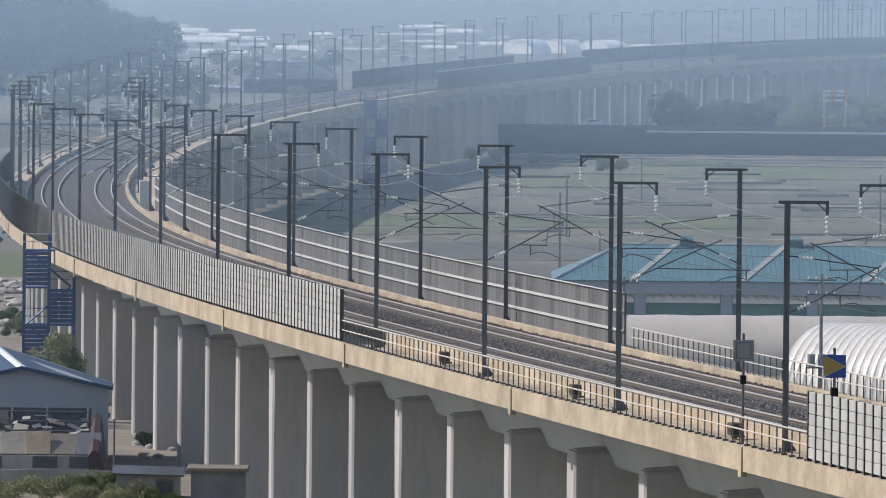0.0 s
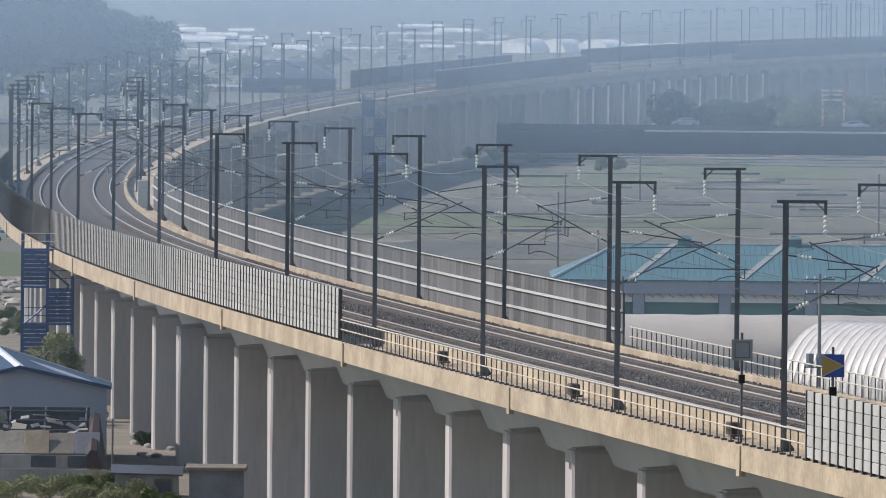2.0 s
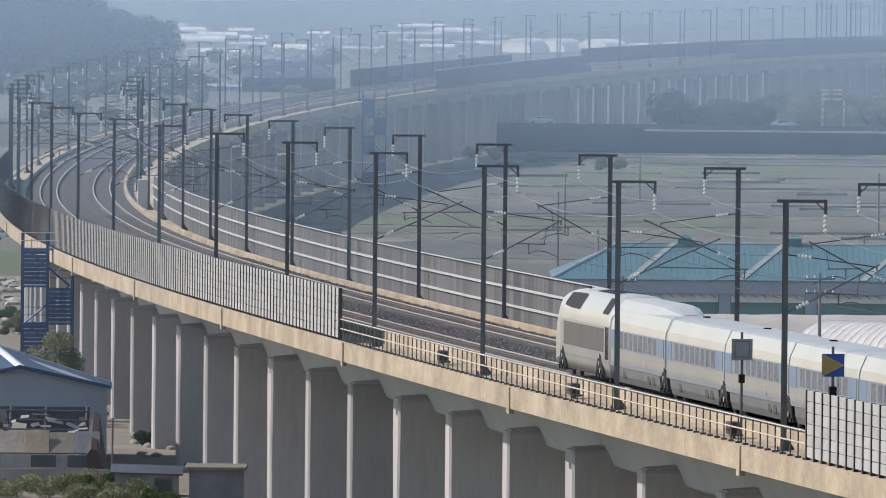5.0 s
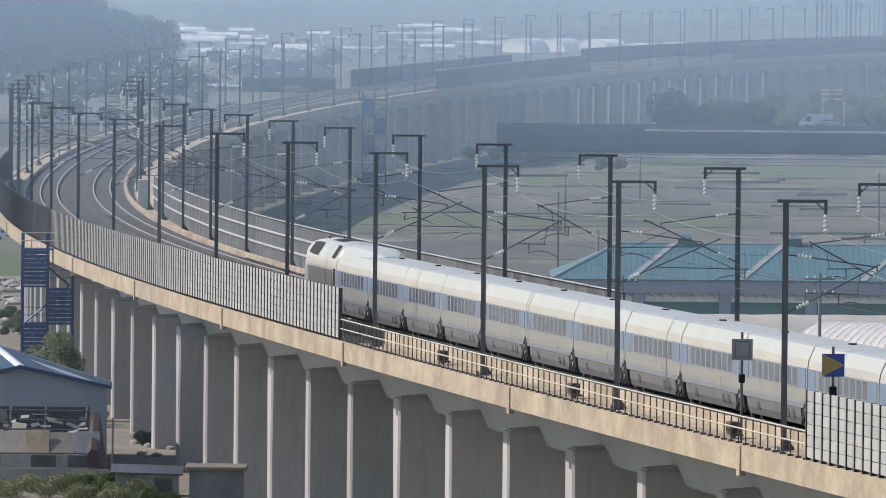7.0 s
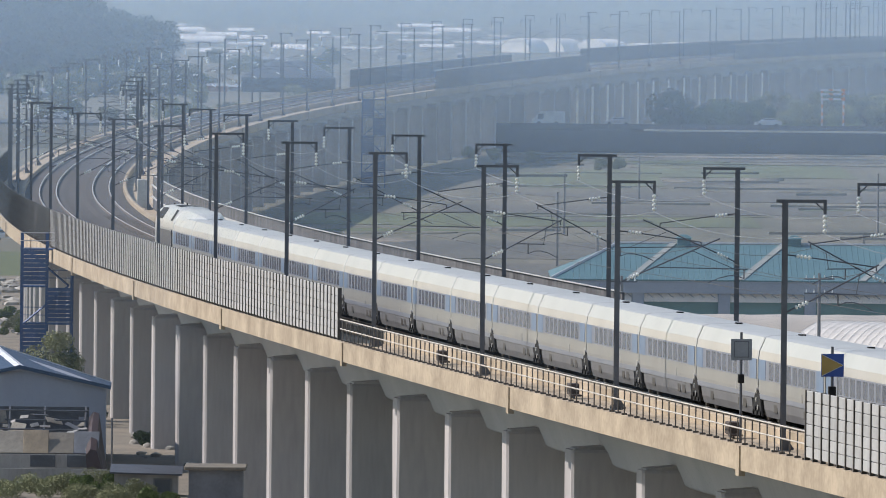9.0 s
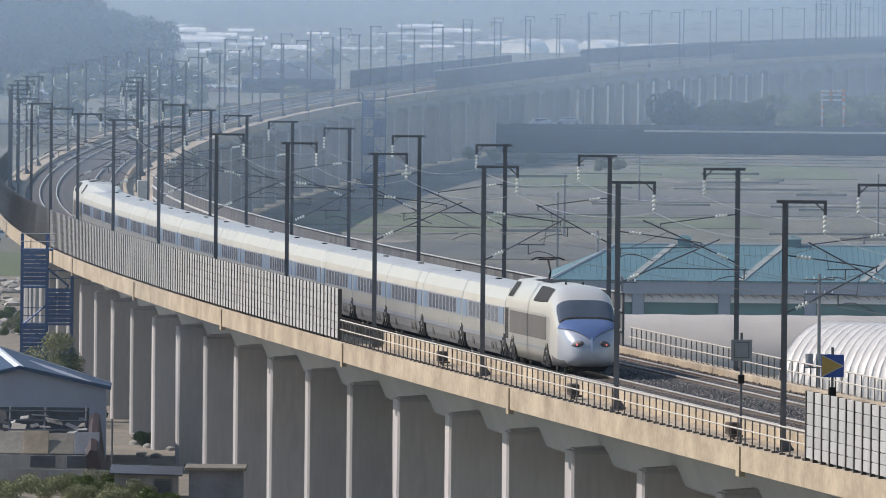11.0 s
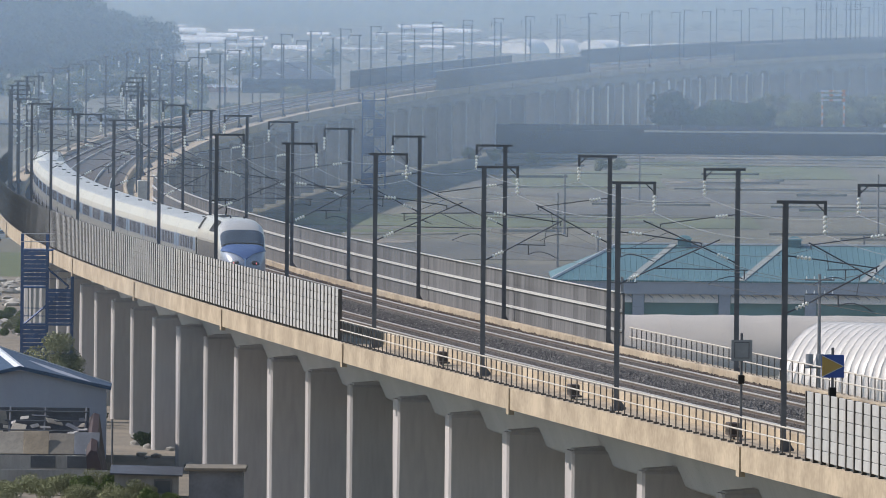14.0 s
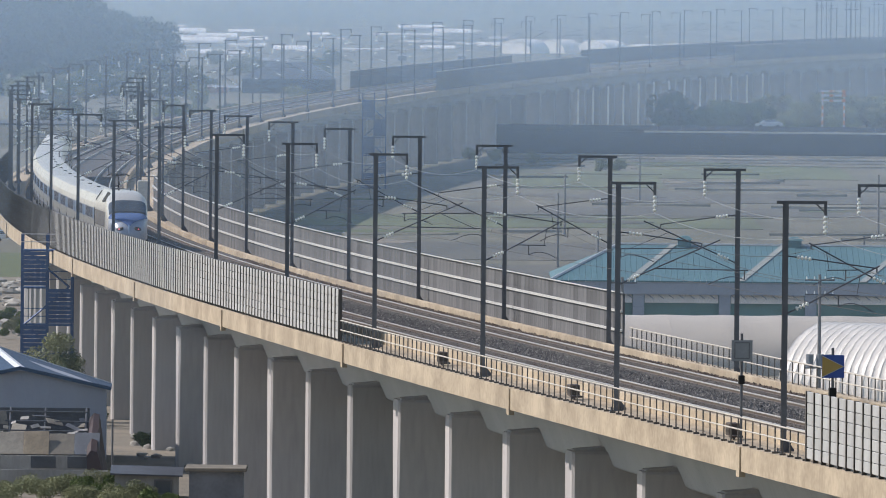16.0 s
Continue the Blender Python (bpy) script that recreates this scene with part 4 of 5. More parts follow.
# far wooded ridges that close the plain
HILL = mat("far wooded slope", (0.20, 0.205, 0.16), (0.125, 0.135, 0.105), 0.95, scale=0.01, fine=0.08, bump=0)
for y, top, seed in ((4650, 15, 1), (4900, 75, 2)):
    bm = B()
    g = random.Random(seed)
    ph = [g.uniform(0, 6) for _ in range(4)]
    rows = []
    for j, (dy, k) in enumerate(((0, 0), (30, .55), (60, .9), (80, 1.0), (95, 1.0))):
        rows.append([(x, y + dy, -1 + k * top * (.75 + .16 * math.sin(x * .011 + ph[0]) + .09 * math.sin(x * .037 + ph[1]) + .04 * math.sin(x * .12 + ph[2]))) for x in range(-900, 901, 12)])
    loft(bm, rows, closed=False, caps=False)
    bmesh.ops.recalc_face_normals(bm, faces=bm.faces)
    tagged(finish("backdrop", bm, HILL, smooth=True), "pale hazy wooded ridge closing the plain", "hills", kind="structure")

# ---------------------------------------------------------------- market hall and plastic tunnels
TEAL = mat("teal ribbed roof", (0.095, 0.19, 0.205), (0.078, 0.16, 0.175), 0.5, 0.15, scale=0.3, fine=5, stretch=(1, .3, .3), bump=0.1, vary=0.06)
HALL_WALL = mat("lilac grey wall", (0.31, 0.34, 0.39), (0.25, 0.28, 0.33), 0.75, scale=0.3, fine=4)
GREEN_WALL = mat("green netting wall", (0.13, 0.24, 0.23), (0.10, 0.19, 0.18), 0.8, scale=0.4, fine=6)
PLASTIC = mat("white greenhouse film", (0.68, 0.645, 0.59), (0.56, 0.53, 0.485), 0.45, scale=0.8, fine=4, bump=0.6, vary=0.06)
PLASTIC_OLD = mat("beige greenhouse film", (0.48, 0.43, 0.362), (0.41, 0.365, 0.31), 0.5, scale=0.3, fine=4, bump=0.2, vary=0.03)
SKYLIGHT = mat("dulled roof sheet", (0.30, 0.315, 0.29), (0.24, 0.255, 0.235), 0.6, scale=0.5, fine=5)

hall = group_of("market_hall", "long low hall with a teal ribbed roof and small cupolas", "hall")
Y0, Y1, XL, XR, EV, RG = 1140.0, 1166.0, 9.4, 92.0, 7.05, 9.85
YM = (Y0 + Y1) / 2
n = 165
for i in range(n):
    u, v = XL + (XR - XL) * i / n, XL + (XR - XL) * (i + 1) / n - .02
    bm = B()
    top = [min(1.0, (x - XL) / 6.0) for x in (u, v)]
    loft(bm, [[(x, Y0 - .4, EV), (x, Y0 - .4, EV + .12), (x, Y0 - .4 + (YM - Y0 + .4) * k, EV + .12 + (RG - EV) * k), (x, Y0 - .4 + (YM - Y0 + .4) * k, EV + (RG - EV) * k)] for x, k in zip((u, v), top)])
    bmesh.ops.recalc_face_normals(bm, faces=bm.faces)
    part("roof_sheet", bm, TEAL, hall)
bm = B()
loft(bm, [[(XL, Y1, EV), (XR, Y1, EV), (XR, YM, RG), (XL + 6, YM, RG)], [(XL, Y1, EV + .1), (XR, Y1, EV + .1), (XR, YM, RG + .1), (XL + 6, YM, RG + .1)]])
part("back_roof", bm, TEAL, hall)
bm = B()
loft(bm, [[(XL, Y0 - .4, EV), (XL + 6, YM, RG), (XL, Y1, EV)], [(XL, Y0 - .4, EV + .1), (XL + 6, YM, RG + .1), (XL, Y1, EV + .1)]])
part("hip_end", bm, TEAL, hall)
bm = B()
pipe(bm, [(XL, Y0 - .4, EV + .15), (XL + 6, YM, RG + .15), (XR, YM, RG + .15)], .16, 6)
part("ridge_cap", bm, TREAD, hall, "pale ridge flashing")
for x in (16.2, 25.9, 36.5, 47, 58):
    bm = B()
    loft(bm, [[(x - .3 + d, Y0 - .45, EV + .15), (x + .3 + d, Y0 - .45, EV + .15), (x + 4.4 + d, YM, RG + .16), (x + 3.8 + d, YM, RG + .16)] for d in (0,)] + [[(x - .3, Y0 - .45, EV + .2), (x + .3, Y0 - .45, EV + .2), (x + 4.4, YM, RG + .21), (x + 3.8, YM, RG + .21)]])
    part("skylight_strip", bm, SKYLIGHT, hall, "pale diagonal roof strip")
    bm = B()
    loft(bm, [[(x + 5.0 + sx * w, YM + sy * w, z) for sx, sy in ((-1, -1), (1, -1), (1, 1), (-1, 1))] for z, w in ((RG - .2, .58), (RG + .6, .58), (RG + .62, .78), (RG + .95, .25))])
    part("cupola", bm, TEAL, hall, "small teal roof cupola")
bm = B()
box(bm, XL + .8, XR - .5, Y0 - .30, Y0 - .16, 5.98, EV - .02)
part("fascia_wall", bm, HALL_WALL, hall, "lilac-grey upper wall")
bm = B()
box(bm, XL + .8, XR - .5, Y0 + .35, Y0 + .6, 0, 5.98)
part("low_wall", bm, GREEN_WALL, hall, "green netting lower wall")
bm = B()
for k in range(11):
    loft(bm, [[(x, Y0 - .10, 5.32), (x, Y0 + .24, 6.05), (x, Y0 + .24, 5.97), (x, Y0 - .10, 5.24)] for x in (10.05 + 7.5 * k, 16.45 + 7.5 * k)])
bmesh.ops.recalc_face_normals(bm, faces=bm.faces)
part("white_netting", bm, PLASTIC, hall, "white sloping plastic sheet above the netting")
for k in range(11):
    x = 9.0 + 7.5 * k
    bm = bevelled(box(bm := B(), x, x + 1.02, Y0 - .15, Y0 + .3, 0, EV - .05) and bm, .04)
    part("pillar", bm, HALL_WALL, hall, "broad grey pillar")
bm = B()
box(bm, XL + .8, XR - .5, Y1 - 1, Y1 - .8, 0, EV)
part("back_wall", bm, PLASTIC, hall, "white sheeted back wall")
for k in range(44):
    bm = B()
    pipe(bm, [(XL + 3 + .9 * k, Y0 - .12, 5.97), (XL + 3.5 + .9 * k, Y0 - .16, 5.62)], .04, 4)
    part("brace", bm, HALL_WALL, hall)


def tunnel(name, base, turn, length, half, height, bays, material, label, hoop=.015, hoop_material=None):
    """A plastic tunnel on hoops; its length runs along local x."""
    root = group_of("greenhouse", label, "greenhouse", "greenhouses")
    arcs = [(math.cos(a), math.sin(a)) for a in np.linspace(0, math.pi, 15)]
    d = length / bays
    for i in range(bays):
        bm = B()
        rows = []
        for t, k in ((0, 1.0), (.5, .988), (1, 1.0)):
            rows.append([((i + t) * d, half * k * c, height * k * s) for c, s in arcs])
        loft(bm, rows, closed=False, caps=False)
        o = part("film_bay", bm, material, root, smooth=True)
    for i in range(bays + 1):
        bm = B()
        pipe(bm, [(i * d, half * 1.005 * c, height * 1.005 * s) for c, s in arcs], hoop, 5)
        part("hoop", bm, hoop_material or material, root)
    bm = B()
    for x in (0.02, length - .02):
        bm.faces.new([bm.verts.new((x, half * c * .99, height * s * .99)) for c, s in arcs])
    part("end_film", bm, material, root)
    root.matrix_basis = Matrix.Translation(base) @ Matrix.Rotation(turn, 4, "Z")
    return root


tunnel("a", (31.3, 1066, 0), radians(-33), 26, 7.8, 6.0, 36, PLASTIC, "white plastic-film greenhouse tunnel on steel hoops", .01)
tunnel("b", (9, 1118, 0), radians(5), 40, 9.0, 4.85, 8, PLASTIC_OLD, "broad beige plastic greenhouse beside the railway", .006)
FILM_NEW = mat("new white greenhouse film", (0.92, 0.87, 0.79), (0.86, 0.80, 0.72), 0.4, scale=0.3, fine=2, bump=0)
for x, y, size, half, h in ((23, 3780, 9, 5.5, 4.2), (33, 3800, 9, 5.5, 4.0), (45.5, 3800, 10, 6.2, 3.9), (58, 3850, 8, 4.5, 2.4), (68, 3860, 8, 4.8, 2.6)):
    turn = radians(52)
    tunnel("far", (x - size / 2 * math.cos(turn), y - size / 2 * math.sin(turn), 0), turn, size, half, h, 6, FILM_NEW, "distant white arched greenhouse in the haze")
for i, (xa, xb, ypx) in enumerate(((300, 395, 66), (330, 400, 74), (400, 520, 80), (440, 535, 24), (650, 740, 28), (735, 830, 30), (655, 820, 58), (780, 900, 52), (560, 650, 66), (520, 570, 88), (310, 420, 88),
                                   (700, 800, 70), (800, 880, 72), (860, 930, 62), (600, 700, 84), (305, 345, 48), (560, 600, 44))):
    y = 890500 / (ypx + 144) * .985
    tunnel("far", ((xa - 784) * y / 23191, y, 0), 0, (xb - xa) * y / 23191 * rnd.uniform(.45, .8), 3, rnd.uniform(.45, 1.1), 3, PLASTIC, "distant low plastic tunnel in the haze")

# more pale film and small roofs far out on the plain
for i, (xa, ypx, wide, h) in enumerate(((300, 60, 60, 1.6), (345, 68, 70, 1.4), (305, 78, 90, 1.8), (420, 72, 50, 1.2), (400, 58, 45, 1.0), (445, 22, 95, 1.9), (480, 88, 60, 1.2), (350, 96, 80, 1.0), (540, 62, 40, .9),
                                        (620, 40, 70, 1.1), (650, 20, 90, 1.3), (700, 48, 80, 1.2), (760, 56, 70, 1.4), (840, 78, 60, 1.2), (740, 84, 60, 1.0), (560, 24, 50, 1.1), (820, 34, 70, 1.0))):
    y = 890500 / (ypx + 144)
    tunnel("far", ((xa - 784) * y / 23191, y, 0), radians(rnd.uniform(-4, 4)), wide * y / 23191, 4, h, 4, FILM_NEW, "distant low plastic tunnel in the haze")
HOUSE_TINTS = [mat("far house wall", c, None, 0.8, scale=0.4, fine=3, bump=0) for c in ((0.55, 0.53, 0.5), (0.5, 0.3, 0.22), (0.12, 0.42, 0.42), (0.3, 0.32, 0.36))]
for px, ypx, wide, h, k in ((316, 165, 40, 12, 0), (365, 166, 34, 14, 1), (402, 164, 26, 10, 0), (186, 160, 9, 34, 2), (60, 180, 40, 16, 3), (20, 184, 22, 12, 0), (455, 118, 50, 14, 3), (268, 150, 26, 10, 0), (700, 106, 16, 12, 3), (806, 104, 14, 11, 3)):
    y = 890500 / (ypx + 144)
    q = y / 23191
    x0, w, hh = (px - 784) * q, wide * q, h * q
    house = group_of("farm_house", "small hazy farm building out on the plain", "house", "far houses")
    bm = B()
    box(bm, x0, x0 + w, y, y + 8, 0, hh * .7)
    part("wall", bm, HOUSE_TINTS[k], house)
    bm = B()
    loft(bm, [[(x, y - .4, hh * .7), (x, y + 8.4, hh * .7), (x, y + 4, hh)] for x in (x0 - .3, x0 + w + .3)])
    bmesh.ops.recalc_face_normals(bm, faces=bm.faces)
    part("roof", bm, HOUSE_TINTS[3 if k != 2 else 2], house)
for i in range(34):
    y = rnd.uniform(2330, 3500)
    px = rnd.uniform(-10, 620)
    copy_thing(c if i % 3 else b, pose((px - 784) * y / 23191, y, -.6, 0, 0, 47 * i) @ Matrix.Scale(rnd.uniform(.35, .7), 4))

barn = group_of("barn", "distant dark barn with a low pitched roof", "barn")
bm = B()
loft(bm, [[(-44.5, 2870, 0), (-24, 2870, 0), (-24, 2890, 0), (-44.5, 2890, 0)], [(-44.5, 2870, 3.2), (-24, 2870, 3.2), (-24, 2890, 3.2), (-44.5, 2890, 3.2)]])
part("wall", bm, TARP, barn)
bm = B()
loft(bm, [[(-45, 2869, 3.2), (-23.5, 2869, 3.2), (-23.5, 2891, 3.2), (-45, 2891, 3.2)], [(-38, 2878, 6.8), (-30, 2878, 6.8), (-30, 2882, 6.8), (-38, 2882, 6.8)]])
part("roof", bm, TARP, barn, "dark hipped roof")

# ---------------------------------------------------------------- raised road
WALL_ROAD = mat("dark road retaining wall", (0.065, 0.072, 0.085), (0.045, 0.05, 0.06), 0.85, scale=0.15, fine=1.5)
ASPHALT = mat("road asphalt", (0.06, 0.06, 0.06), (0.045, 0.045, 0.046), 0.9, scale=0.3, fine=4)
bm = B()
box(bm, 7, 900, 2163, 2205, 0, 3.75)
tagged(finish("road_embankment", bm, WALL_ROAD), "dark retaining wall of the raised road", "retaining wall", kind="structure")
bm = B()
loft(bm, [[(x, 2155, 0), (x, 2206, 0), (x, 2206, 3.74), (x, 2165, 3.74)] for x in (-700, 6.9)])
bmesh.ops.recalc_face_normals(bm, faces=bm.faces)
tagged(finish("road_bank", bm, FIELD), "earth bank carrying the road on beyond the wall", "embankment", kind="structure")
bm = B()
box(bm, -700, 900, 2166, 2204, 3.75, 4.05)
tagged(finish("road", bm, ASPHALT), "grey asphalt of the raised road", "road", kind="structure")
fence = group_of("road_fence", "low dark fence with a pale coping along the road", "road fence")
bm = B()
box(bm, 33, 420, 2162.8, 2164, 3.62, 3.90)
part("coping", bm, PLASTIC, fence, "pale concrete coping")
for i in range(90):
    bm = B()
    box(bm, 7.2 + 4 * i, 11.1 + 4 * i, 2164.2, 2164.3, 3.9, 4.75)
    part("fence_panel", bm, WALL_ROAD, fence)

RED = mat("orange sign paint", (0.75, 0.26, 0.03), (0.66, 0.22, 0.03), 0.6, scale=1, fine=6)
gate = group_of("height_gate", "orange and white striped height-limit gate over the road", "height gate")
for x in (63.4, 67.0):
    for k in range(10):
        bm = B()
        box(bm, x - .16, x + .16, 2199.8, 2200.2, 4.05 + .62 * k, 4.05 + .62 * (k + 1))
        part("post_band", bm, RED if k % 2 else PLASTIC, gate)
for z in (8.5, 9.35, 10.05):
    for k in range(6):
        bm = B()
        box(bm, 63.1 + .7 * k, 63.8 + .7 * k, 2199.75, 2200.25, z, z + .34)
        part("beam_band", bm, RED if k % 3 == 2 else PLASTIC, gate)

# ---------------------------------------------------------------- poles in the fields
POLE = mat("concrete pole", (0.24, 0.235, 0.225), (0.17, 0.165, 0.16), 0.9, scale=1, fine=9)


def pole(x, y, h, arms=0, boxes=False):
    root = group_of("utility_pole", "slim grey concrete utility pole" + (" with transformers" if boxes else " standing in the fields"), "utility pole", "utility poles")
    bm = B()
    tube(bm, (0, 0, 0), (0, 0, h), .17, 8, .11)
    part("shaft", bm, POLE, root)
    for k in range(arms):
        bm = B()
        box(bm, -1.15, 1.15, -.05, .05, h - .5 - 1.1 * k, h - .38 - 1.1 * k)
        part("crossarm", bm, MAST, root)
        for i in (-1, -.4, .4, 1):
            bm = B()
            tube(bm, (i, 0, h - .38 - 1.1 * k), (i, 0, h - .15 - 1.1 * k), .06, 6, .03)
            part("insulator", bm, PORCELAIN, root)
    if boxes:
        for i in (-.75, 0.05, .8):
            bm = B()
            tube(bm, (i, -.3, h - 7.1), (i, -.3, h - 6.1), .3, 10)
            part("transformer", bm, SIGN_BACK, root, "grey cylindrical transformer")
        bm = B()
        box(bm, -1.1, 1.1, -.1, .1, h - 7.2, h - 7.1)
        part("platform", bm, MAST, root)
    root.matrix_basis = pose(x, y, 0, 0, 0, rnd.uniform(-20, 20))


pole(28.75, 1000, 11.6, 2, True)
pole(13.7, 1002, 11.2, 1)
for px, y0, y1 in ((1130, 268, 352), (998, 305, 412), (986, 338, 470), (1553, 300, 412), (1057, 404, 452), (1528, 408, 455), (775, 248, 276), (802, 222, 272), (829, 215, 268), (1330, 168, 215), (1052, 165, 212)):
    y = 890500 / (y1 + 144)
    pole((px - 784) * y / 23191, y, (y1 - y0) * y / 23191, 0)

# ---------------------------------------------------------------- road vehicles
CAR_PAINTS = [mat("car paint", c, None, 0.3, 0.2, scale=1, fine=6, bump=0) for c in ((0.62, 0.63, 0.64), (0.5, 0.5, 0.52), (0.7, 0.7, 0.7), (0.22, 0.15, 0.14))]


def car(paint, van=False):
    """A small road vehicle, nose towards +x, its wheels on z = 0."""
    root = group_of("van" if van else "car", "pale delivery van driving on the raised road" if van else "small saloon car driving on the raised road", "van" if van else "car", "road vehicles")
    side = [(-2.3, .35), (2.25, .35), (2.3, .75), (1.5, .95), (.8, 1.42), (-1.1, 1.45), (-1.9, 1.0), (-2.3, .95)] if not van else [(-2.9, .35), (2.6, .35), (2.65, 1.0), (2.1, 1.25), (1.5, 2.0), (1.2, 2.3), (-2.9, 2.3)]
    bm = B()
    loft(bm, [[(x, y * (.86 if z > 1 else 1), z) for x, z in side] for y in (-.85, .85)])
    bmesh.ops.recalc_face_normals(bm, faces=bm.faces)
    part("body", bm, paint, root)
    for y in (-.80, .76):
        bm = B()
        box(bm, -1.2 if not van else .7, .8 if not van else 1.6, y, y + .04, 1.0, 1.36 if not van else 1.9)
        part("side_window", bm, WINDSCREEN, root)
    for x in (-1.4, 1.4):
        for y in (-.87, .67):
            bm = B()
            tube(bm, (x, y, .32), (x, y + .2, .32), .32, 12)
            part("wheel", bm, DARK, root)
    return root


parked = car(CAR_PAINTS[2])
parked.matrix_basis = pose(-50.9, 1540, 0)
tagged(parked, "white car parked on open ground beside the fields")

# time, place across the view then, speed; to the right positive
TRAFFIC = [(car(CAR_PAINTS[0]), 1.0, 1279, 232), (car(CAR_PAINTS[1]), 1.8, 1263, -268), (car(CAR_PAINTS[2]), 3.4, 1297, -214), (car(CAR_PAINTS[0]), 3.8, 1129, 214),
           (car(CAR_PAINTS[2], True), 7.5, 1321, -236), (car(CAR_PAINTS[1]), 8.3, 1220, -184), (car(CAR_PAINTS[0]), 8.7, 1410, -177), (car(CAR_PAINTS[3]), 12.1, 1259, -248),
           (car(CAR_PAINTS[2]), 12.5, 1271, 209), (car(CAR_PAINTS[0]), 15.7, 1432, -246)]
# ---------------------------------------------------------------- train
def profile(w, hb, hs, top):
    """A body section from the left foot over the roof to the right foot."""
    half = [(0.975 * w, hb), (w, hb + 0.22 * (hs - hb)), (w, hs), (0.965 * w, hs + 0.36 * (top - hs)), (0.80 * w, hs + 0.90 * (top - hs)), (0.62 * w, top - 0.03), (0.0, top)]
    return [(-x, h) for x, h in half] + [(x, h) for x, h in half[-2::-1]]


def bogie(parent, y):
    bm = B()
    for x in (-1.12, 1.0):
        box(bm, x, x + .12, y - 1.9, y + 1.9, 0.42, 0.72)
        box(bm, x - .02, x + .14, y - .5, y + .5, 0.35, 0.95)
    box(bm, -1.0, 1.0, y - .3, y + .3, .45, .75)
    for x in (-1.2, 1.2):
        tube(bm, (x, y - .4, .5), (x, y - .2, 1.25), .09, 8)
        tube(bm, (x, y + .4, .5), (x, y + .2, 1.25), .09, 8)
    b = part("bogie", bm, STEEL, parent, "dark steel bogie with dampers")
    for x in (-1.47, 1.40):
        bm = B()
        loft(bm, [[(x, y - 1.5, .30), (x + .07, y - 1.5, .30), (x + .07, y + 1.3, .28), (x, y + 1.3, .28)], [(x, y - 1.1, .85), (x + .07, y - 1.1, .85), (x + .07, y + 1.0, .85), (x, y + 1.0, .85)], [(x, y - .3, 1.32), (x + .07, y - .3, 1.32), (x + .07, y + .3, 1.32), (x, y + .3, 1.32)]])
        for k in range(5):
            tube(bm, (x - .05, y - 1.2 + .5 * k, .40 + .16 * (k % 2)), (x + .1, y - 1.2 + .5 * k, .40 + .16 * (k % 2)), .1, 8)
        part("damper_frame", bm, DARK, b, "black damper frame at the coach joint")
        bm = B()
        for z, dy, q in ((.62, -.35, .1), (.92, 0.1, .1), (1.28, .1, .13)):
            tube(bm, (x - .03, y + dy, z), (x + .10, y + dy, z), q, 10)
        part("damper_cap", bm, WHITE, b)
    for d in (-1.5, 1.5):
        bm = B()
        for x in (-.80, .68):
            tube(bm, (x, y + d, .46), (x + .12, y + d, .46), .46, 20)
        tube(bm, (-.8, y + d, .46), (.8, y + d, .46), .08, 8)
        part("wheelset", bm, STEEL, b)


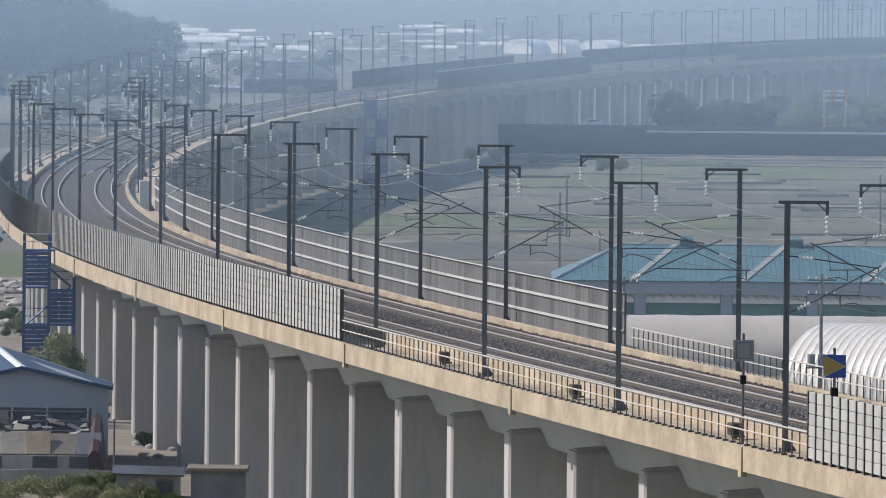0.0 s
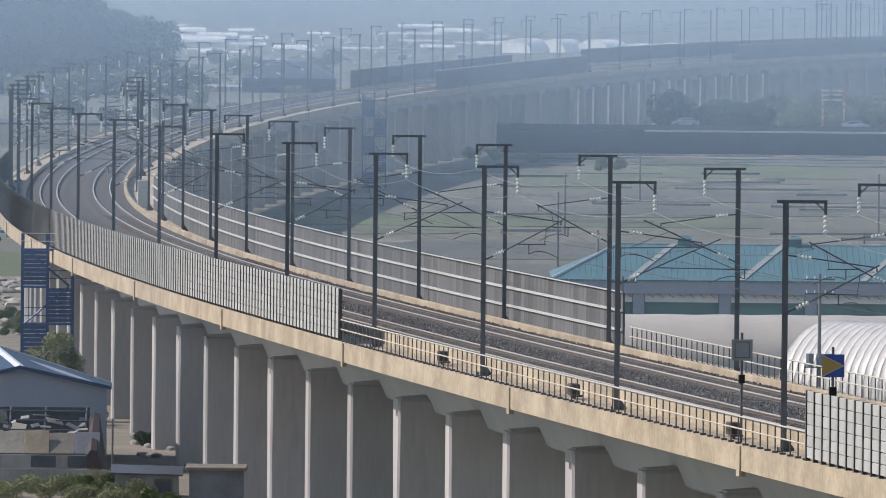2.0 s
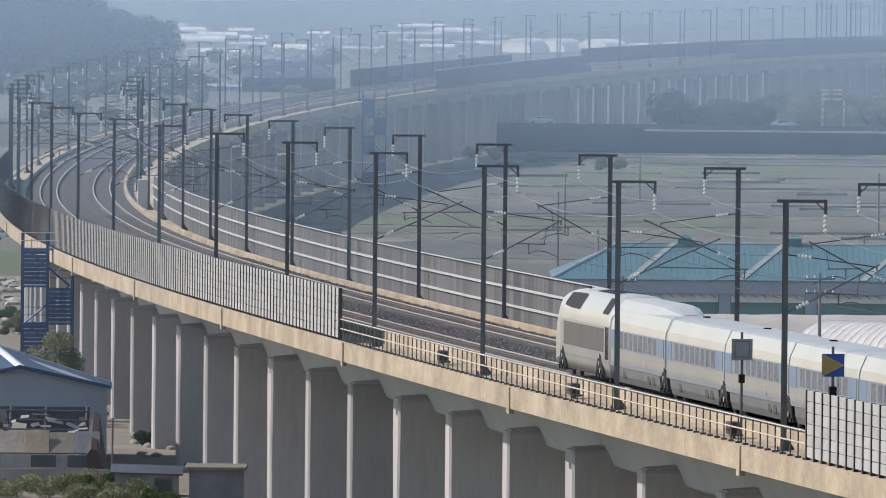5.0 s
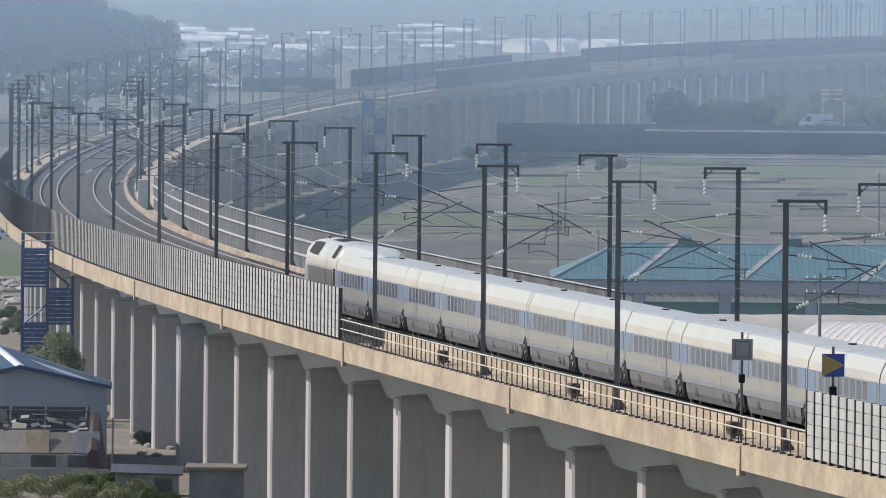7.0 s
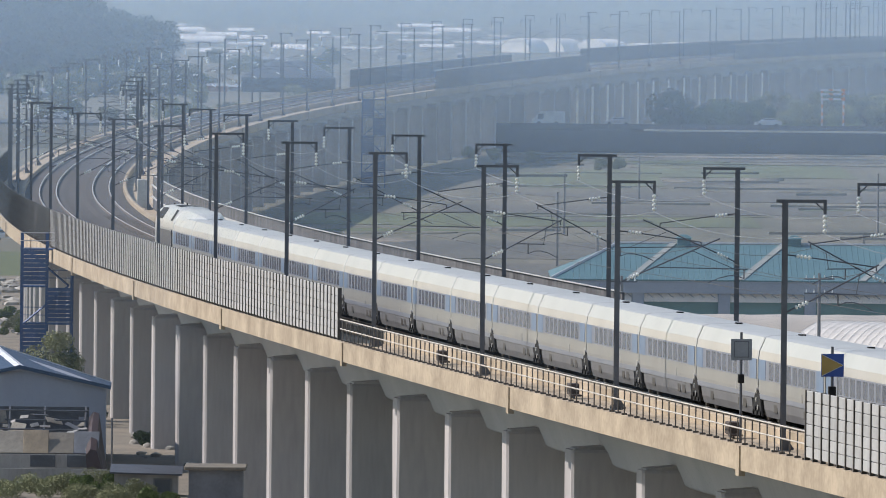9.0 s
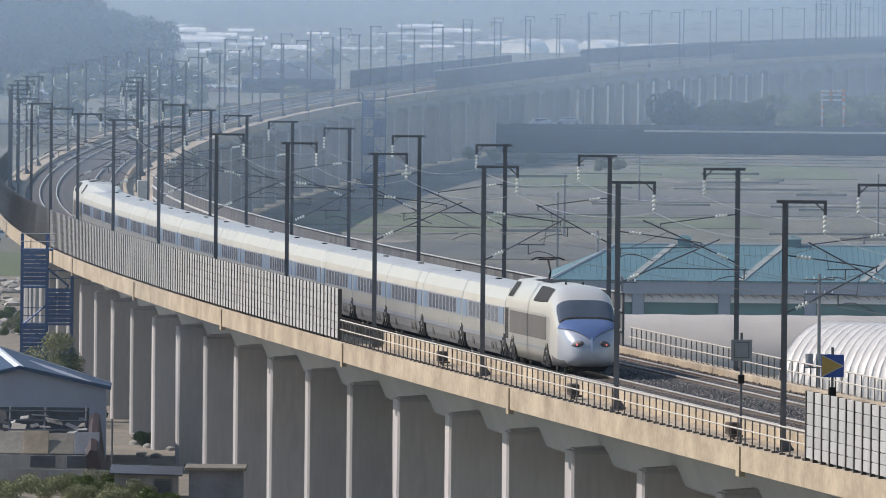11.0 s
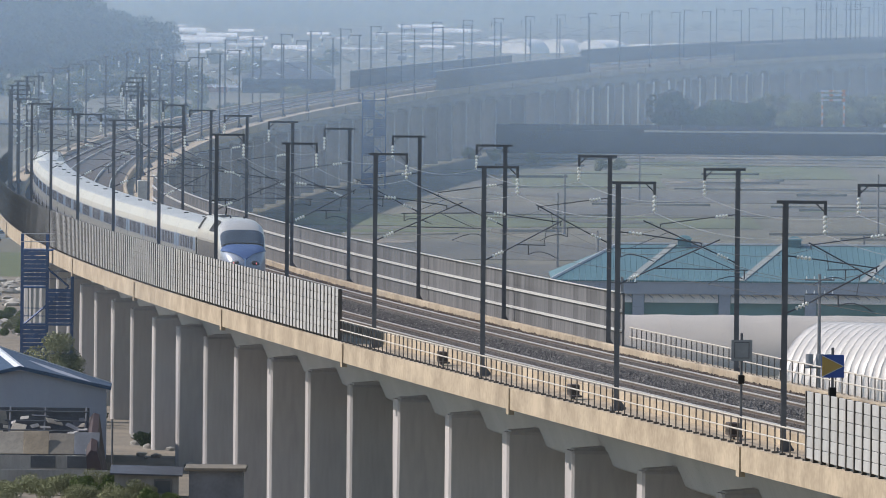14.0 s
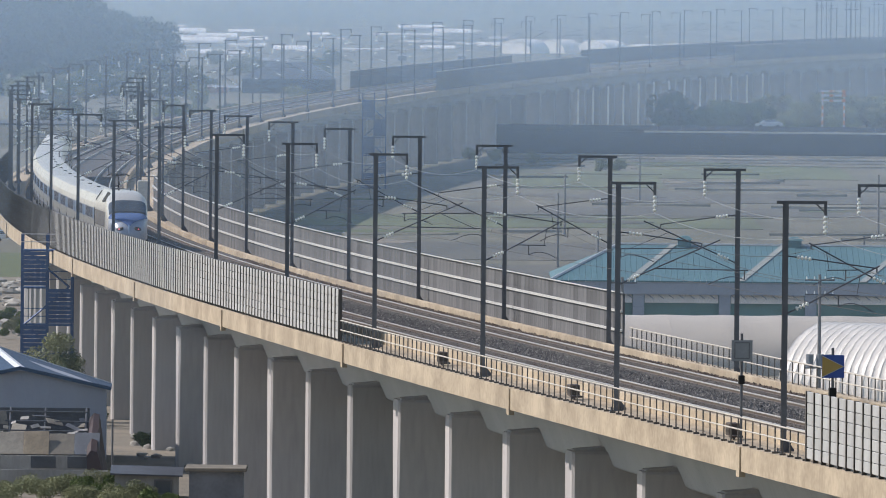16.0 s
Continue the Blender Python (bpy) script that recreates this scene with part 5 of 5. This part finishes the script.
def trailer(L, fairing=False):
    """A passenger car of length L between its joints; origin at its rear end on the rails."""
    root = group_of("train_car", "cream and grey high-speed train coach with a blue window band", "train coach", "train cars")
    a, b = 0.22, L - 0.22
    bm = B()
    p = profile(1.45, 0.95, 2.55, 3.53)
    loft(bm, [[(x * k, y, 0.95 + (h - 0.95) * (0.5 + k / 2)) for x, h in p] for y, k in ((a, .97), (a + .12, 1), (b - .12, 1), (b, .97))], closed=True)
    for f in bm.faces:
        f.material_index = 1 if f.calc_center_median().z < 2.5 else 2 if f.calc_center_median().z > 3.42 else 0
    bmesh.ops.recalc_face_normals(bm, faces=bm.faces)
    part("body", bm, [WHITE, SIDE, ROOF], root)
    bm = B()
    loft(bm, [[(x, y, h) for x, h in ((-1.30, .28), (-1.40, .58), (-1.435, .95), (1.435, .95), (1.40, .58), (1.30, .28))] for y in (1.7, L - 1.7)])
    bmesh.ops.recalc_face_normals(bm, faces=bm.faces)
    part("skirt", bm, SKIRT, root, "dark grey underframe skirt")
    for x0, x1 in ((-1.425, -1.38), (1.38, 1.425)):
        for y in (3.4, 4.9, L - 5.4):
            bm = B()
            box(bm, x0, x1, y, y + .9, .52, .86)
            part("vent_panel", bm, STEEL, root)
    for sx in (-1, 1):
        bm = B()
        box(bm, min(sx * 1.44, sx * 1.456), max(sx * 1.44, sx * 1.456), a + .1, b - .1, 1.74, 2.56)
        band = part("window_band", bm, BAND, root, "pale blue band round the windows")
        y0, n = 2.75, int((L - 5.2) / 1.62)
        for i in range(n):
            bm = B()
            y = y0 + i * 1.62
            box(bm, min(sx * 1.445, sx * 1.462), max(sx * 1.445, sx * 1.462), y, y + 1.12, 1.80, 2.50)
            part("window", bm, GLASS, band)
        bm = B()
        box(bm, min(sx * 1.44, sx * 1.468), max(sx * 1.44, sx * 1.468), L - 2.3, L - .36, 1.74, 2.56)
        part("door", bm, DOOR_BLUE, root, "blue end door")
        bm = B()
        box(bm, min(sx * 1.44, sx * 1.464), max(sx * 1.44, sx * 1.464), .36, 2.2, 1.74, 2.56)
        part("end_panel", bm, DOOR_BLUE, root, "blue panel at the coach end")
        bm = B()
        box(bm, min(sx * 1.44, sx * 1.458), max(sx * 1.44, sx * 1.458), a + .1, b - .1, .97, 1.16)
        part("sill_stripe", bm, SILL, root, "blue-grey sill stripe")
        bm = B()
        for y in (6.0, 6.22):
            box(bm, min(sx * 1.44, sx * 1.462), max(sx * 1.44, sx * 1.462), y, y + .12, 1.15, 1.50)
        part("car_number", bm, WHITE, root, "small white marking bars")
    bm = B()
    loft(bm, [[(x * .93, y, .95 + (h - .95) * .96) for x, h in p] for y in (-.02, a + .02)])
    loft(bm, [[(x * .93, y, .95 + (h - .95) * .96) for x, h in p] for y in (b - .02, L + .02)])
    bmesh.ops.recalc_face_normals(bm, faces=bm.faces)
    part("gangway", bm, DARK, root, "black rubber gangway between coaches")
    if fairing:
        bm = B()
        loft(bm, [[(x * k, y, 3.3 + (h - 3.3) * k) for x, h in ((-1.38, 2.85), (-1.24, 3.30), (-.86, 3.84), (-.5, 3.92), (.5, 3.92), (.86, 3.84), (1.24, 3.30), (1.38, 2.85))] for y, k in ((L - .3, .99), (L - .6, 1), (L - 10, 1), (L - 13.5, .86), (L - 16.2, .42))])
        bmesh.ops.recalc_face_normals(bm, faces=bm.faces)
        part("roof_fairing", bm, WHITE, root, "sloping white roof fairing")
    bm = B()
    box(bm, .15, .42, L - .7, L - .3, 3.44, 3.58)
    box(bm, .1, .34, -.12, .12, 3.40, 3.52)
    part("roof_cable_box", bm, DARK, root)
    return root


ST = np.array([(0.0, .34, .78, 1.0, 1.20), (.08, .60, .68, 1.04, 1.44), (.25, .84, .58, 1.1, 1.70), (.6, 1.06, .48, 1.22, 1.98), (1.1, 1.22, .42, 1.4, 2.22), (1.9, 1.35, .38, 1.62, 2.46),
               (2.4, 1.39, .37, 1.8, 2.84), (3.0, 1.42, .36, 2.05, 3.28), (3.6, 1.44, .35, 2.3, 3.62), (4.2, 1.45, .35, 2.45, 3.82), (5.0, 1.45, .35, 2.55, 3.96), (6.2, 1.45, .35, 2.62, 4.02),
               (21.2, 1.45, .35, 2.62, 4.02), (21.9, 1.45, .35, 2.62, 3.92), (22.3, 1.43, .35, 2.6, 3.62)])


def nose_section(d):
    return [np.interp(d, ST[:, 0], ST[:, k]) for k in range(1, 5)]


def shell(d, a, grow=0.0):
    """A place on the right half of the power car's upper shell: d behind the tip, a from the shoulder (0) to the crown (90)."""
    w, hb, hs, top = nose_section(d)
    n = np.interp(d, (0, 1.0, 2.0, 4.2, 6.5), (2.3, 3.0, 4.2, 3.8, 2.4))
    c, s = math.cos(radians(a)) ** (2 / n) if a < 89.9 else 0.0, math.sin(radians(a)) ** (2 / n)
    x, h = (w + grow) * c, hs + (top + grow - hs) * s
    k = min(1.0, max(0.0, (d - 4.5) / 2.0))
    u, v = np.interp(a, (0, 26, 54, 90), (1, .95, .62, 0)), np.interp(a, (0, 26, 54, 90), (0, .40, .93, 1))
    return x + ((w + grow) * u - x) * k, h + (hs + (top + grow - hs) * v - h) * k


def patch(parent, name, material, L, ds, a0, a1, label="", grow=0.012, both=True):
    """A piece of skin on the shell between the angles a0(d) and a1(d)."""
    bm = B()
    n = 8
    for sx in (-1, 1) if both else (1,):
        rows = []
        for d in ds:
            lo, hi = a0(d), a1(d)
            rows.append([bm.verts.new((sx * x, L - d + grow, h)) for x, h in (shell(d, lo + (hi - lo) * i / n, grow) for i in range(n + 1))])
        for p, q in zip(rows, rows[1:]):
            for i in range(n):
                f = (p[i], p[i + 1], q[i + 1], q[i])
                bm.faces.new(f if sx > 0 else f[::-1])
    bmesh.ops.remove_doubles(bm, verts=bm.verts, dist=0.002)
    ob = part(name, bm, material, parent, label, smooth=True)
    return ob


def power_car():
    """The end car, nose towards +y; origin at its coupling to the coaches."""
    L = 22.5
    root = group_of("train_power_car", "white and blue high-speed power car with a rounded sloping nose", "locomotive", "train cars")
    bm = B()
    rings = []
    stations = sorted(set(ST[:, 0]) | {.16, .4, .85, 1.5, 5.5})
    for d in stations:
        w, hb, hs, top = nose_section(d)
        half = [(.55 * w, hb - .06), (.90 * w, hb + .02), (w, hb + .25 * (hs - hb)), (w, hb + .6 * (hs - hb))] + [shell(d, a) for a in (0, 12, 26, 40, 54, 68, 80, 90)]
        rings.append([(-x, L - d, h) for x, h in half] + [(x, L - d, h) for x, h in half[-2::-1]])
    loft(bm, rings)
    bmesh.ops.recalc_face_normals(bm, faces=bm.faces)
    for f in bm.faces:
        c = f.calc_center_median()
        f.material_index = 2 if c.z < 0.60 and L - c.y > .9 else 3 if L - c.y < 1.9 else (1 if c.z < 2.45 and L - c.y > 4.5 else 0)
    part("body", bm, [WHITE, SIDE, SKIRT, NOSE_GREY], root, smooth=True)
    glass = [2.02, 2.2, 2.4, 2.6, 2.8, 3.0, 3.12]
    patch(root, "windscreen", WINDSCREEN, L, glass, lambda d: np.interp(d, (2.0, 2.9, 3.12), (30, 33, 40)), lambda d: 90, "wide dark wraparound windscreen", .015)
    patch(root, "bonnet", BLUE, L, [.16, .25, .42, .6, .85, 1.1, 1.4, 1.7, 1.93], lambda d: np.interp(d, (.16, .6, 1.2, 1.93), (86, 66, 40, 14)), lambda d: 90, "blue painted bonnet below the windscreen", .035)
    patch(root, "wiper", DARK, L, [2.0, 2.06], lambda d: 32, lambda d: 90, "black wiper strip under the windscreen", .03)
    bm = B()
    loft(bm, [[(-w, L - q, z), (w, L - q, z), (w * .9, L - q - .5, z), (-w * .9, L - q - .5, z)] for w, q, z in ((.7, 1.1, .16), (.95, .9, .46))])
    part("snow_plough", bm, DARK, root, "black obstacle deflector under the nose")
    for sx in (-1, 1):
        lo, hi = min(sx * 1.44, sx * 1.465), max(sx * 1.44, sx * 1.465)
        bm = B()
        box(bm, lo, hi, L - 20.2, L - 5.6, 1.46, 2.50)
        grille = part("side_grille", bm, GRILLE, root, "grey ventilation grille")
        for y in (.55, 1.0, 1.45):
            bm = B()
            box(bm, lo, hi, y, y + .26, 1.15, 2.58)
            part("door_louvre", bm, DARK, root)
        bm = B()
        box(bm, lo, hi, L - 21.5, L - 6.2, .98, 1.10)
        part("sill_stripe", bm, SILL, root)
    for d0, d1 in ((5.6, 11.2), (19.4, 21.4)):
        patch(root, "roof_grille", DARK, L, [d0, (d0 + d1) / 2, d1], lambda d: 24, lambda d: 50, "black air grille in the roof slope", .02)
    patch(root, "roof_well", DARK, L, [11.0, 14.0, 17.5], lambda d: 66, lambda d: 90, "dark pantograph well in the roof", .02)
    for sx in (-1, 1):
        x, h = shell(.30, 22, .0)
        bm = B()
        bmesh.ops.create_uvsphere(bm, u_segments=14, v_segments=8, radius=1, matrix=Matrix.Translation((sx * (x - .18), L - .22, h)) @ Matrix.Rotation(-sx * .75, 4, "Z") @ Matrix.Rotation(sx * .25, 4, "Y") @ Matrix.Diagonal((.36, .12, .15, 1)))
        house = part("lamp_housing", bm, GRILLE, root, "dark almond-shaped lamp housing", smooth=True)
        bm = B()
        bmesh.ops.create_uvsphere(bm, u_segments=10, v_segments=6, radius=1, matrix=Matrix.Translation((sx * (x - .20), L - .12, h)) @ Matrix.Diagonal((.10, .05, .07, 1)))
        part("tail_lamp", bm, TAIL_LAMP, house, "glowing red tail lamp", smooth=True)
        bm = B()
        tube(bm, (sx * .4, L - 6.9, 3.95), (sx * .4, L - 6.9, 4.09), .06, 8, .04)
        part("roof_horn", bm, DARK, root)
    bm = B()
    loft(bm, [[(-.06, L - .30, 1.70), (.06, L - .30, 1.70), (.05, L - .14, 1.70), (-.05, L - .14, 1.70)], [(-.03, L - .1, 1.12), (.03, L - .1, 1.12), (.02, L + .05, 1.12), (-.02, L + .05, 1.12)]])
    part("nose_emblem", bm, SILVER, root, "vertical silver nose trim")
    bogie(root, L - 5.2)
    bogie(root, 3.6)
    return root


def pantograph(parent, y):
    bm = B()
    pipe(bm, [(-.25, y, 3.7), (.25, y, 3.7)], .06, 6)
    pipe(bm, [(0, y, 3.7), (0, y + 1.0, 4.4), (0, y - .1, 4.92)], .05, 6)
    pipe(bm, [(-.45, y - .1, 4.92), (.45, y - .1, 4.92)], .035, 6)
    pipe(bm, [(-.8, y - .1, 4.88), (-.55, y - .1, 5.0), (.55, y - .1, 5.0), (.8, y - .1, 4.88)], .04, 6)
    part("pantograph", bm, DARK, parent, "raised black pantograph")


N_CARS, PITCH, END = 16, 18.55, 18.55
lead = power_car()
tail = power_car()
pantograph(tail, 5.2)
first = trailer(END, True)
bogie(first, 0)
last = trailer(END)
bogie(last, 0)
proto = trailer(PITCH)
bogie(proto, 0)
coaches = [proto] + [copy_thing(proto, Matrix()) for _ in range(N_CARS - 1)]

# ---------------------------------------------------------------- motion
SPEED, NOSE9 = 62.4, 296.1
TRAIN = []
run = 22.5
TRAIN.append((lead, run, 22.5, 1))
for car, size in [(first, END)] + [(c, PITCH) for c in coaches] + [(last, END)]:
    run += size
    TRAIN.append((car, run, size, 1))
run += 22.5
TRAIN.append((tail, run, 22.5, -1))


def on_track(s, size, way):
    a, b = at(s, -2.4), at(s + size, -2.4)
    if way < 0:
        a, b = b, a
    d = b - a
    return Matrix.Translation(a) @ d.to_track_quat("Y", "Z").to_matrix().to_4x4()


def motions():
    for car, back, size, way in TRAIN:
        walk(car, [(t, on_track(NOSE9 + SPEED * (t - 9) - back, size, way)) for t in np.arange(0, 16.5, 1.0)])

    for ob, t0, px, v in TRAFFIC:
        y = 2176.0 if v > 0 else 2190.0
        walk(ob, [(t, pose((px + v * (t - t0) - 784) * y / 23191, y, 4.05, 0, 0, 0 if v > 0 else 180)) for t in (0.0, 4.0, 8.0, 12.0, 16.0)])


motions()
